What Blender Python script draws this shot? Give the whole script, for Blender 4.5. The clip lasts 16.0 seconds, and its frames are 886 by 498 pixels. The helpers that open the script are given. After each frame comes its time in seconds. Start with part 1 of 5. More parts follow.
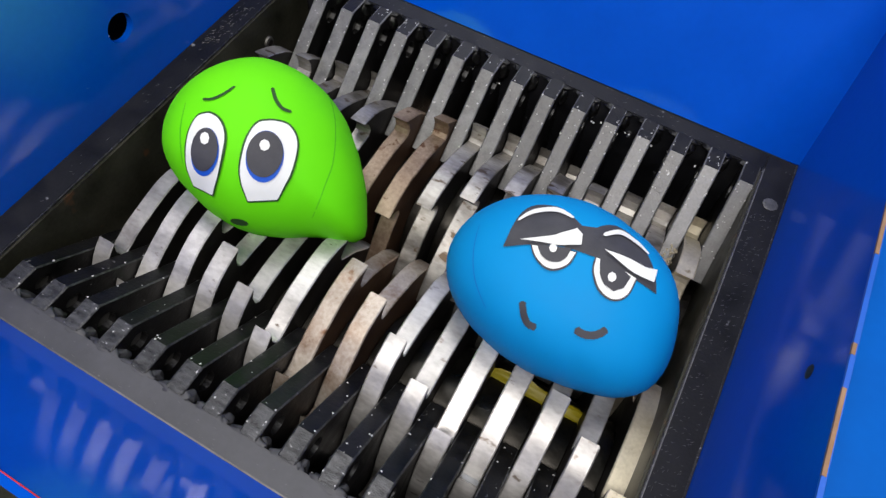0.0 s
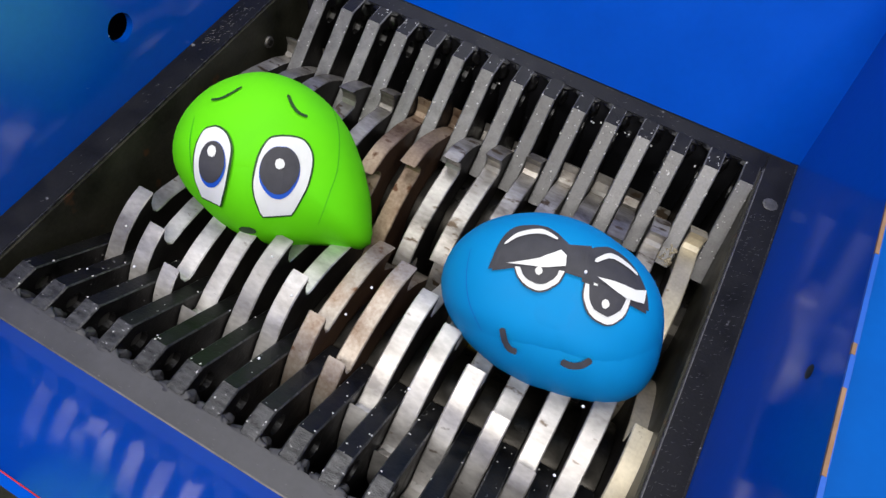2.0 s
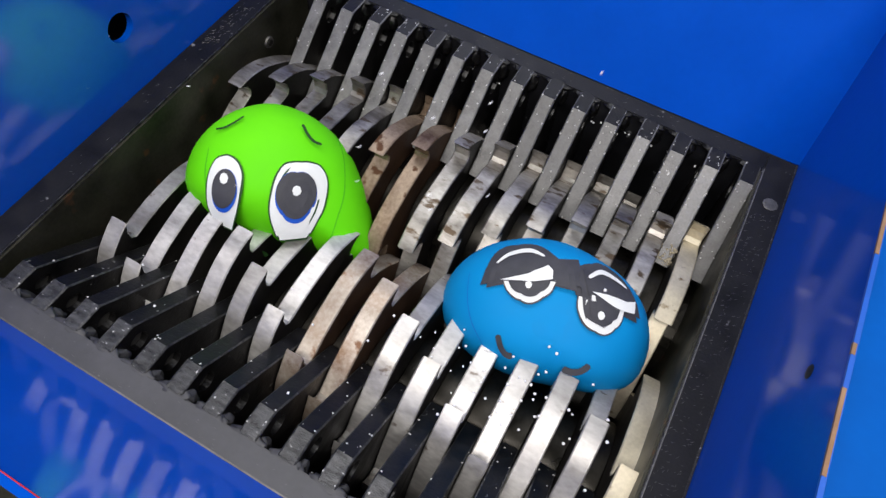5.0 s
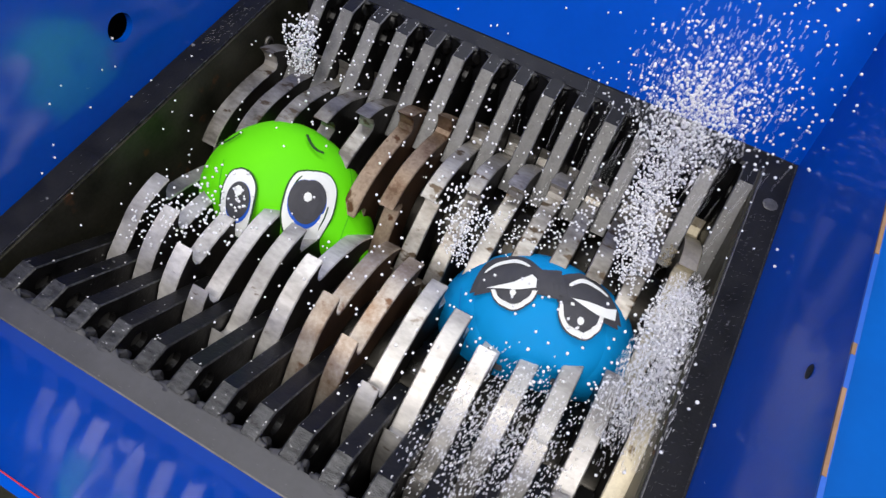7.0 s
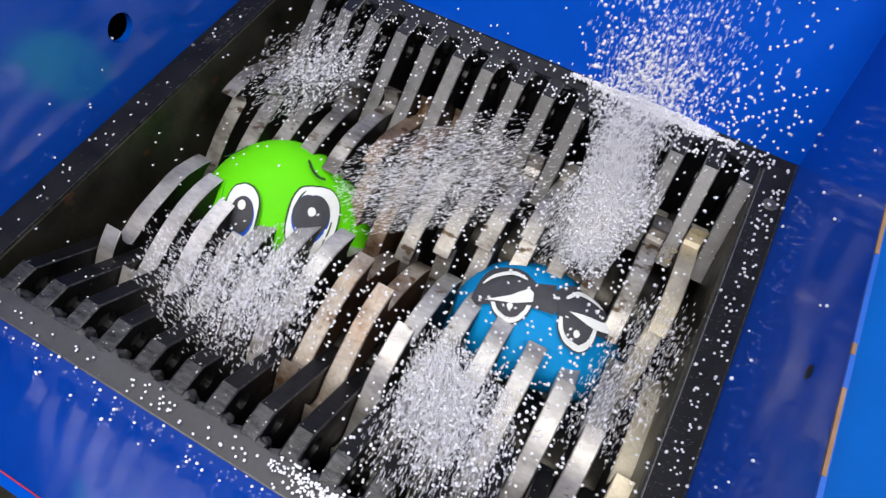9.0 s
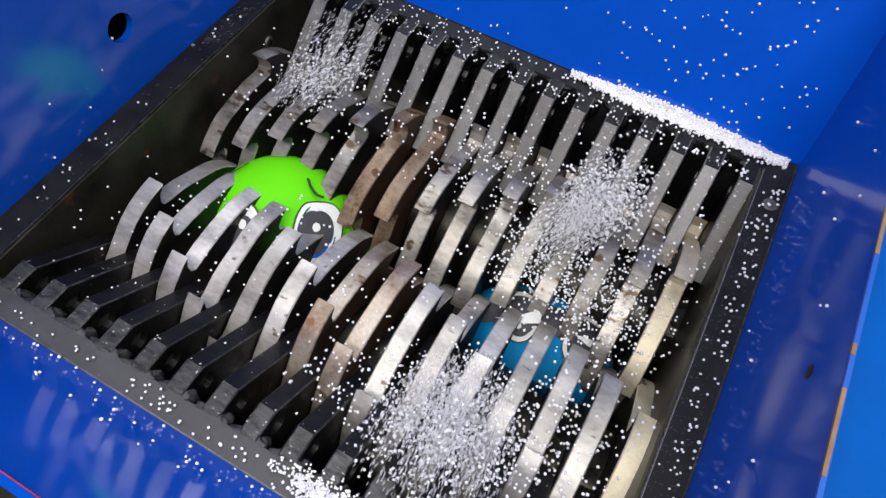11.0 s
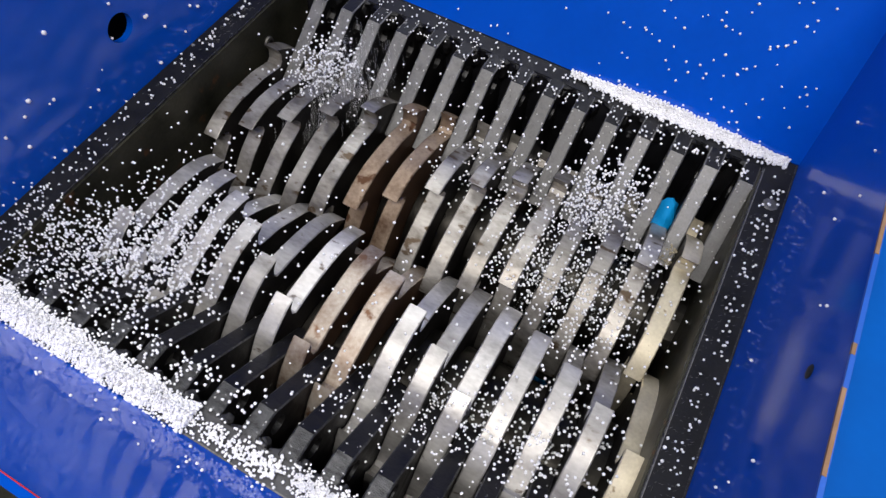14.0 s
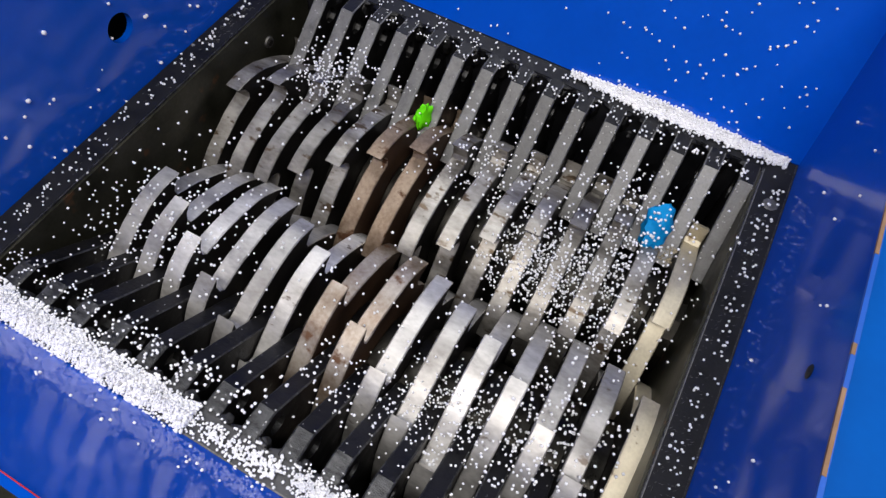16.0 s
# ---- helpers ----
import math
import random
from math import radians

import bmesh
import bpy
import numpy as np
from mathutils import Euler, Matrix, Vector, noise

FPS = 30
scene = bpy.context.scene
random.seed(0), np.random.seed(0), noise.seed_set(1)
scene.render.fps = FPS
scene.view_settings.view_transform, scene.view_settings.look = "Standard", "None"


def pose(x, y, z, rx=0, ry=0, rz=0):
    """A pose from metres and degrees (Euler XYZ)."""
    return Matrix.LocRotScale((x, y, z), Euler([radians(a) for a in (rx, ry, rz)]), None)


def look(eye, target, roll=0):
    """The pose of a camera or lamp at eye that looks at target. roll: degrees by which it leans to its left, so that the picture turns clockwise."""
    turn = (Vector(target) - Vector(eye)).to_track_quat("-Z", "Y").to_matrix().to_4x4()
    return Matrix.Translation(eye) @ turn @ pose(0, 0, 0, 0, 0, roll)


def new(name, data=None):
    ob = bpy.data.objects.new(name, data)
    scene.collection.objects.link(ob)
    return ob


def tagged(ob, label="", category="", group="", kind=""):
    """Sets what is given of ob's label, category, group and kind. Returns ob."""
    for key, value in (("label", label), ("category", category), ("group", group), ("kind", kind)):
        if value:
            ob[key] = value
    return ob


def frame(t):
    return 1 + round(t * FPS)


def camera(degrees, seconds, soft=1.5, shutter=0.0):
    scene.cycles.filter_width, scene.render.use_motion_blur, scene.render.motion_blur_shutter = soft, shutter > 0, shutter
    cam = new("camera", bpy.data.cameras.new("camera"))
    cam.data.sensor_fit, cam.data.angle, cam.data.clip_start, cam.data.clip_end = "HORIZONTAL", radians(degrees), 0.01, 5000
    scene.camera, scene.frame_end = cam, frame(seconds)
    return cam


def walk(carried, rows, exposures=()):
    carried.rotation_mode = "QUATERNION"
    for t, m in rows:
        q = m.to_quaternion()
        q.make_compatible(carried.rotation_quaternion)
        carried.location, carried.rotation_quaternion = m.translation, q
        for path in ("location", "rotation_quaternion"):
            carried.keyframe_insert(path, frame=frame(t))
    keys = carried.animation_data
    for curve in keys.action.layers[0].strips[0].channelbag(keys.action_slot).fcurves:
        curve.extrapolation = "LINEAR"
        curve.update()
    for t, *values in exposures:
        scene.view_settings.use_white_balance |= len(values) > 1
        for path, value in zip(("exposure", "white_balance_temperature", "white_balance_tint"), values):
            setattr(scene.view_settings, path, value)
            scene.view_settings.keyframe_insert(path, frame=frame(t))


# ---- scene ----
cam = camera(68.643, 16.0, soft=1.45, shutter=0.5)
CAMERA_POSE = pose(0.09496, -0.15618, 0.28137, 30.1425, -2.6761, 29.0617)
walk(cam, [(0.0, CAMERA_POSE), (16.0, CAMERA_POSE)], [(0.0, -0.05), (4.2, -0.06), (7.0, -0.08), (9.0, -0.1), (12.5, -0.13), (16.0, -0.25)])

# ---- light: a workshop with a work light behind the camera, unseen lamps added overhead ----
world = bpy.data.worlds.new("workshop_air")
world.use_nodes = True
world.node_tree.nodes["Background"].inputs[0].default_value = (0.8, 0.9, 1.0, 1)
world.node_tree.nodes["Background"].inputs[1].default_value = 0.005
scene.world = world


def area_light(name, at, target, width, depth, watts, colour):
    data = bpy.data.lights.new(name, "AREA")
    data.shape, data.size, data.size_y, data.energy, data.color = "RECTANGLE", width, depth, watts, colour
    ob = new(name, data)
    ob.matrix_world = look(at, target)
    return ob


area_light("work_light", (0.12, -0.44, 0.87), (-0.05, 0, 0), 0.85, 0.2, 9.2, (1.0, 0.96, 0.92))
# unseen fill, added overhead in front
area_light("fill_light_front", (0.2, -0.7, 1.55), (0.2, -0.7, 0), 0.9, 0.25, 2.0, (0.95, 0.98, 1.0))
# unseen lamp, added for bright streaks mirrored in the front panel
area_light("streak_light_left", (-0.36, 0.42, 1.4), (-0.1, 0, 0), 0.5, 0.6, 10, (0.97, 0.98, 1.0))
# unseen fill, added to lift the left and front panels
area_light("fill_light_back", (0.66, 0.58, 1.55), (0.3, 0.3, 0), 0.9, 0.5, 6, (0.95, 0.98, 1.0))

# ---- materials ----


def material(name, base, other, rough=(0.4, 0.6), metal=0.0, scale=60.0, bump=0.1, fine=900.0, stretch=(1, 1, 1), vary=0.0, coat=0.0, spots=None, spec=0.5, coat_rough=0.09, coat_ior=1.75):
    """Two scales of noise between two colours, a varied gloss, fine relief, optional sparse spots."""
    m = bpy.data.materials.new(name)
    m.use_nodes = True
    n, l = m.node_tree.nodes, m.node_tree.links
    b = n["Principled BSDF"]
    co = n.new("ShaderNodeTexCoord")
    mp = n.new("ShaderNodeMapping")
    mp.inputs["Scale"].default_value = stretch
    l.new(co.outputs["Object"], mp.inputs["Vector"])
    info = n.new("ShaderNodeObjectInfo")
    add = n.new("ShaderNodeVectorMath")
    add.operation = "MULTIPLY_ADD"
    l.new(info.outputs["Random"], add.inputs[0])
    add.inputs[1].default_value = (3.1, 4.7, 5.3)
    l.new(mp.outputs["Vector"], add.inputs[2])
    big = n.new("ShaderNodeTexNoise")
    big.inputs["Scale"].default_value, big.inputs["Detail"].default_value = scale, 5
    small = n.new("ShaderNodeTexNoise")
    small.inputs["Scale"].default_value, small.inputs["Detail"].default_value = fine, 4
    for tex in (big, small):
        l.new(add.outputs["Vector"], tex.inputs["Vector"])
    mixf = n.new("ShaderNodeMath")
    mixf.operation = "MULTIPLY_ADD"
    l.new(small.outputs["Fac"], mixf.inputs[0])
    mixf.inputs[1].default_value = 0.35
    l.new(big.outputs["Fac"], mixf.inputs[2])
    ramp = n.new("ShaderNodeValToRGB")
    ramp.color_ramp.elements[0].position, ramp.color_ramp.elements[0].color = 0.45, (*base, 1)
    ramp.color_ramp.elements[1].position, ramp.color_ramp.elements[1].color = 0.92, (*other, 1)
    l.new(mixf.outputs[0], ramp.inputs[0])
    colour = ramp.outputs[0]
    if vary:
        hsv = n.new("ShaderNodeHueSaturation")
        rng = n.new("ShaderNodeMapRange")
        rng.inputs["To Min"].default_value, rng.inputs["To Max"].default_value = 1 - vary, 1 + vary
        l.new(info.outputs["Random"], rng.inputs["Value"])
        l.new(rng.outputs[0], hsv.inputs["Value"])
        l.new(colour, hsv.inputs["Color"])
        colour = hsv.outputs[0]
    if spots:
        tint, size, level = spots
        st = n.new("ShaderNodeTexNoise")
        st.inputs["Scale"].default_value, st.inputs["Detail"].default_value = size, 6
        l.new(add.outputs["Vector"], st.inputs["Vector"])
        sr = n.new("ShaderNodeMapRange")
        sr.inputs["From Min"].default_value, sr.inputs["From Max"].default_value = level, level + 0.06
        l.new(st.outputs["Fac"], sr.inputs["Value"])
        mx = n.new("ShaderNodeMixRGB")
        mx.inputs[2].default_value = (*tint, 1)
        l.new(sr.outputs[0], mx.inputs[0])
        l.new(colour, mx.inputs[1])
        colour = mx.outputs[0]
    l.new(colour, b.inputs["Base Color"])
    rr = n.new("ShaderNodeMapRange")
    rr.inputs["From Min"].default_value, rr.inputs["From Max"].default_value = 0.3, 0.7
    rr.inputs["To Min"].default_value, rr.inputs["To Max"].default_value = rough
    l.new(big.outputs["Fac"], rr.inputs["Value"])
    l.new(rr.outputs[0], b.inputs["Roughness"])
    b.inputs["Metallic"].default_value = metal
    b.inputs["Specular IOR Level"].default_value = spec
    b.inputs["Coat Weight"].default_value = coat
    b.inputs["Coat Roughness"].default_value = coat_rough
    b.inputs["Coat IOR"].default_value = coat_ior
    if bump:
        bp = n.new("ShaderNodeBump")
        bp.inputs["Strength"].default_value, bp.inputs["Distance"].default_value = bump, 0.0012
        l.new(mixf.outputs[0], bp.inputs["Height"])
        l.new(bp.outputs[0], b.inputs["Normal"])
    return m


BLUE_PAINT = material("blue_gloss_paint", (0.0, 0.078, 0.56), (0.0, 0.092, 0.64), (0.3, 0.4), 0.0, 25, 0.06, 250, coat=1.0, spots=((0.1, 0.2, 0.6), 120, 0.76), spec=0.03)
# side sheets: one blue, lighter left and darker right, their light put in the colour
SIDE_PAINT = material("blue_satin_paint", (0.0, 0.085, 0.56), (0.0, 0.105, 0.66), (0.3, 0.4), 0.0, 12, 0.06, 250, coat=1.0, spots=((0.1, 0.2, 0.6), 120, 0.76), spec=0.03, coat_rough=0.14, coat_ior=1.8)
DIM_PAINT = material("blue_dimmed_paint", (0.0, 0.072, 0.5), (0.0, 0.088, 0.58), (0.4, 0.5), 0.0, 12, 0.06, 250, coat=0.4, spots=((0.1, 0.2, 0.6), 120, 0.76), spec=0.02, coat_rough=0.1, coat_ior=1.6)
# the hopper's paint made matt, its colour darkened to hold down light on the flange
MATT_BLUE = material("dimmed_matt_blue", (0.0, 0.085, 0.4), (0.0, 0.1, 0.46), (0.55, 0.7), 0.0, 25, 0.03, 250, spec=0.1)
BLACK_STEEL = material("worn_black_steel", (0.004, 0.004, 0.005), (0.014, 0.014, 0.017), (0.42, 0.6), 0.0, 70, 0.3, 700, spots=((0.2, 0.2, 0.21), 170, 0.69), spec=0.3)
GREY_STEEL = material("grey_painted_rim", (0.045, 0.045, 0.05), (0.072, 0.071, 0.078), (0.45, 0.6), 0.1, 30, 0.35, 260, spots=((0.3, 0.29, 0.29), 260, 0.72))
DARK_STEEL = material("oily_dark_steel", (0.022, 0.022, 0.015), (0.07, 0.066, 0.048), (0.32, 0.55), 0.5, 40, 0.2, 500, spots=((0.12, 0.06, 0.03), 60, 0.64))
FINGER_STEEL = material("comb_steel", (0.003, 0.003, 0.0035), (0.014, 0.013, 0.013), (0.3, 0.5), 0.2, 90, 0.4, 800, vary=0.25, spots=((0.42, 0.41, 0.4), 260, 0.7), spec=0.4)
# two paler steels for wear and scuffs, and for light painted on the fingers
FACE_STEEL = material("lit_worn_steel", (0.1, 0.098, 0.098), (0.23, 0.226, 0.224), (0.4, 0.6), 0.45, 110, 0.35, 900, vary=0.3, spots=((0.5, 0.49, 0.48), 330, 0.69))
LIT_SCUFF_STEEL = material("lit_scuffed_steel", (0.01, 0.01, 0.011), (0.085, 0.085, 0.088), (0.3, 0.48), 0.4, 160, 0.6, 900, stretch=(1, 2.5, 1), vary=0.25, spots=((0.42, 0.42, 0.42), 320, 0.67))
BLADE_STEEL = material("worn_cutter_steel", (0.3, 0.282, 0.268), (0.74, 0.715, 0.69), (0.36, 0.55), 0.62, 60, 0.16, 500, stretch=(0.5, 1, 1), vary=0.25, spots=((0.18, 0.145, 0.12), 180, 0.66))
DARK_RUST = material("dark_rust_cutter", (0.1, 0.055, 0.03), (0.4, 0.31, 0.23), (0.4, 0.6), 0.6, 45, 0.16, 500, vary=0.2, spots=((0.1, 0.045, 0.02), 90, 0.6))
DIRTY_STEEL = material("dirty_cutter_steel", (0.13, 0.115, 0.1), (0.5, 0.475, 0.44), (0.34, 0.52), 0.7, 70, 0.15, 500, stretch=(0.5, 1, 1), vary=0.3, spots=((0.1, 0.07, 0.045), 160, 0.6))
# near-black steel: the shade between the blades is put into the colour
SHADE_STEEL = material("shade_dark_steel", (0.005, 0.0045, 0.004), (0.02, 0.017, 0.015), (0.4, 0.6), 0.4, 50, 0.3, 500, vary=0.3)
RUST_STEEL = material("rust_stained_cutter", (0.22, 0.14, 0.09), (0.64, 0.58, 0.51), (0.4, 0.55), 0.65, 48, 0.14, 500, vary=0.15, spots=((0.2, 0.105, 0.06), 90, 0.62))
CREAM_STEEL = material("yellow_stained_cutter", (0.46, 0.4, 0.29), (0.78, 0.71, 0.55), (0.42, 0.6), 0.6, 50, 0.12, 600, spots=((0.24, 0.17, 0.09), 120, 0.65))
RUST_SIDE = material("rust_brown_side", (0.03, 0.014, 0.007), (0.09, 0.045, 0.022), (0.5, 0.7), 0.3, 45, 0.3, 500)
# spacers and axle darkened: the black of the gaps is in this colour
SPACER_STEEL = material("shade_dark_spacer_steel", (0.012, 0.011, 0.009), (0.05, 0.045, 0.038), (0.25, 0.45), 0.8, 60, 0.1, 600, vary=0.2)
DISC_STEEL = material("dull_disc_steel", (0.09, 0.085, 0.08), (0.2, 0.19, 0.18), (0.4, 0.6), 0.7, 200, 0.3, 900)
GREEN_CLOTH = material("green_stretch_fabric", (0.13, 0.72, 0.003), (0.15, 0.77, 0.004), (0.6, 0.75), 0.0, 40, 0.08, 2600, spec=0.2)
BLUE_CLOTH = material("blue_stretch_fabric", (0.0, 0.25, 0.6), (0.0, 0.275, 0.65), (0.6, 0.75), 0.0, 40, 0.08, 2600, spec=0.2)
INK = material("dark_print", (0.035, 0.035, 0.045), (0.06, 0.06, 0.07), (0.6, 0.7), 0.0, 120, 0.05, 2200)
GREEN_INK = material("dark_green_print", (0.008, 0.05, 0.004), (0.012, 0.07, 0.006), (0.6, 0.7), 0.0, 120, 0.05, 2200)
WHITE_INK = material("white_print", (0.8, 0.82, 0.8), (0.86, 0.87, 0.86), (0.6, 0.7), 0.0, 120, 0.05, 2200)
IRIS_INK = material("blue_print", (0.005, 0.08, 0.55), (0.008, 0.12, 0.65), (0.6, 0.7), 0.0, 120, 0.05, 2200)
# seam ribbons in darker cloth colour, which paints the shade of the crease
SEAM_GREEN = material("green_seam_crease", (0.05, 0.45, 0.004), (0.06, 0.5, 0.005), (0.7, 0.8), 0.0, 100, 0.1, 2000)
SEAM_BLUE = material("blue_seam_crease", (0.001, 0.15, 0.52), (0.001, 0.17, 0.56), (0.7, 0.8), 0.0, 100, 0.1, 2000)
BEAD_WHITE = material("white_foam_bead", (0.95, 0.94, 0.965), (0.97, 0.96, 0.98), (0.6, 0.7), 0.0, 100, 0.0, 900)


YELLOW_SCRAP = material("yellow_plastic", (0.3, 0.25, 0.004), (0.38, 0.31, 0.01), (0.4, 0.5), 0.0, 80, 0.1, 900)
RED_TRIM = material("red_edge_paint", (0.4, 0.008, 0.012), (0.5, 0.015, 0.02), (0.3, 0.4), 0.0, 80, 0.05, 600)
WORN_EDGE = material("chipped_paint_edge", (0.22, 0.12, 0.06), (0.36, 0.22, 0.14), (0.5, 0.7), 0.2, 90, 0.2, 700)
EDGE_BLUE = material("light_blue_edge", (0.002, 0.085, 0.48), (0.005, 0.1, 0.55), (0.35, 0.45), 0.0, 60, 0.05, 500)
WELD_GREY = material("grey_weld_metal", (0.038, 0.038, 0.043), (0.065, 0.064, 0.07), (0.45, 0.6), 0.1, 60, 0.15, 500)
CONCRETE = material("workshop_concrete", (0.2, 0.2, 0.19), (0.3, 0.29, 0.28), (0.7, 0.9), 0.0, 3, 0.3, 60)
PLASTER = material("workshop_plaster", (0.07, 0.08, 0.095), (0.1, 0.115, 0.13), (0.8, 0.9), 0.0, 2, 0.1, 80)
CHIP_PALE = material("pale_chip", (0.5, 0.49, 0.48), (0.7, 0.69, 0.68), (0.6, 0.8), 0.0, 300, 0.2, 1500)
CRUST = material("dried_crust", (0.3, 0.25, 0.17), (0.5, 0.44, 0.33), (0.8, 0.9), 0.0, 300, 0.6, 1500)

# ---- mesh helpers ----


def solid(name, verts, faces, mats, parent=None, label="", smooth=False, face_mats=None):
    me = bpy.data.meshes.new(name)
    me.from_pydata([tuple(v) for v in verts], [], faces)
    for m in mats if isinstance(mats, (list, tuple)) else [mats]:
        me.materials.append(m)
    if face_mats:
        me.polygons.foreach_set("material_index", face_mats)
    if smooth:
        me.polygons.foreach_set("use_smooth", [True] * len(me.polygons))
    me.update()
    ob = new(name, me)
    if parent:
        ob.parent = parent
    if label:
        ob["label"] = label
    return ob


def part(name, bm, mat, parent, label=""):
    bmesh.ops.recalc_face_normals(bm, faces=bm.faces)
    me = bpy.data.meshes.new(name)
    bm.to_mesh(me)
    bm.free()
    me.materials.append(mat)
    ob = new(name, me)
    ob.parent = parent
    if label:
        ob["label"] = label
    return ob


def box(x0, x1, y0, y1, z0, z1, bevel=0.0):
    bm = bmesh.new()
    bmesh.ops.create_cube(bm, size=1, matrix=Matrix.Translation(((x0 + x1) / 2, (y0 + y1) / 2, (z0 + z1) / 2)) @ Matrix.Diagonal((x1 - x0, y1 - y0, z1 - z0, 1)))
    if bevel:
        bmesh.ops.bevel(bm, geom=bm.edges, offset=bevel, segments=2, affect="EDGES")
    return bm


def prism(profile, x0, x1, bevel=0.0):
    """A slab between x0 and x1 with a (y, z) outline, its long edges rounded off."""
    bm = bmesh.new()
    n = len(profile)
    cy, cz = sum(p[0] for p in profile) / n, sum(p[1] for p in profile) / n

    def ring(x, inset):
        out = []
        for i, (y, z) in enumerate(profile):
            (ya, za), (yb, zb) = profile[i - 1], profile[(i + 1) % n]
            e, g = Vector((y - ya, z - za)).normalized(), Vector((yb - y, zb - z)).normalized()
            inner = Vector((-(e.y + g.y), e.x + g.x))
            inner = inner.normalized() * inset if inner.length > 1e-6 else Vector((0, 0))
            out.append(bm.verts.new((x, y + inner.x, z + inner.y)))
        return out

    area = sum(profile[i - 1][0] * profile[i][1] - profile[i][0] * profile[i - 1][1] for i in range(n))
    s = 1 if area > 0 else -1
    rings = [ring(x0, s * bevel), ring(x0 + bevel, 0), ring(x1 - bevel, 0), ring(x1, s * bevel)] if bevel else [ring(x0, 0), ring(x1, 0)]
    for a, b in zip(rings, rings[1:]):
        for i in range(n):
            bm.faces.new((a[i - 1], a[i], b[i], b[i - 1]))
    bm.faces.new(rings[0])
    bm.faces.new(rings[-1][::-1])
    return bm


def cylinder(x0, x1, r, y=0.0, z=0.0, n=32):
    return prism([(y + r * math.sin(2 * math.pi * i / n), z + r * math.cos(2 * math.pi * i / n)) for i in range(n)], x0, x1, min(0.0005, abs(x1 - x0) / 4))


def smooth_by_angle(ob, degrees=35):
    me = ob.data
    me.polygons.foreach_set("use_smooth", [True] * len(me.polygons))
    bm = bmesh.new()
    bm.from_mesh(me)
    for e in bm.edges:
        e.smooth = not (len(e.link_faces) == 2 and e.calc_face_angle(0) > radians(degrees))
    bm.to_mesh(me)
    bm.free()


# ---- the room ----
HX, HY = 0.1727, 0.1421
ROOM = (-1.2, 1.2, -1.3, 1.2, -1.05, 1.6)


def room():
    x0, x1, y0, y1, z0, z1 = ROOM
    t = 0.1
    for name, dims, mat in (("floor", (x0, x1, y0, y1, z0 - t, z0), CONCRETE), ("ceiling", (x0, x1, y0, y1, z1, z1 + t), PLASTER),
                            ("wall_west", (x0 - t, x0, y0, y1, z0, z1), PLASTER), ("wall_east", (x1, x1 + t, y0, y1, z0, z1), PLASTER),
                            ("wall_south", (x0, x1, y0 - t, y0, z0, z1), PLASTER), ("wall_north", (x0, x1, y1, y1 + t, z0, z1), PLASTER)):
        bm = box(*dims)
        ob = part(name, bm, mat, None)
        tagged(ob, kind="structure", label="plain grey concrete workshop " + name.split("_")[0] if mat is CONCRETE else "plain grey plastered workshop " + name.split("_")[0])


room()

# ---- the shredder housing ----
shredder = tagged(new("shredder"), "blue painted steel twin shaft shredder with open hopper", "shredder")
LEAN = math.tan(radians(30))


def panel(name, corners, thick, mat, parent, label=""):
    """A flat sheet from four corners, its thickness away from the hopper's middle."""
    a, b, c, d = [Vector(v) for v in corners]
    nrm = (b - a).cross(d - a).normalized()
    if nrm.dot((a + c) / 2 - Vector((0, 0, 0.05))) < 0:
        nrm = -nrm
    vs = [a, b, c, d] + [v + nrm * thick for v in (a, b, c, d)]
    return solid(name, vs, [(0, 1, 2, 3), (7, 6, 5, 4), (0, 4, 5, 1), (1, 5, 6, 2), (2, 6, 7, 3), (3, 7, 4, 0)], mat, parent, label)


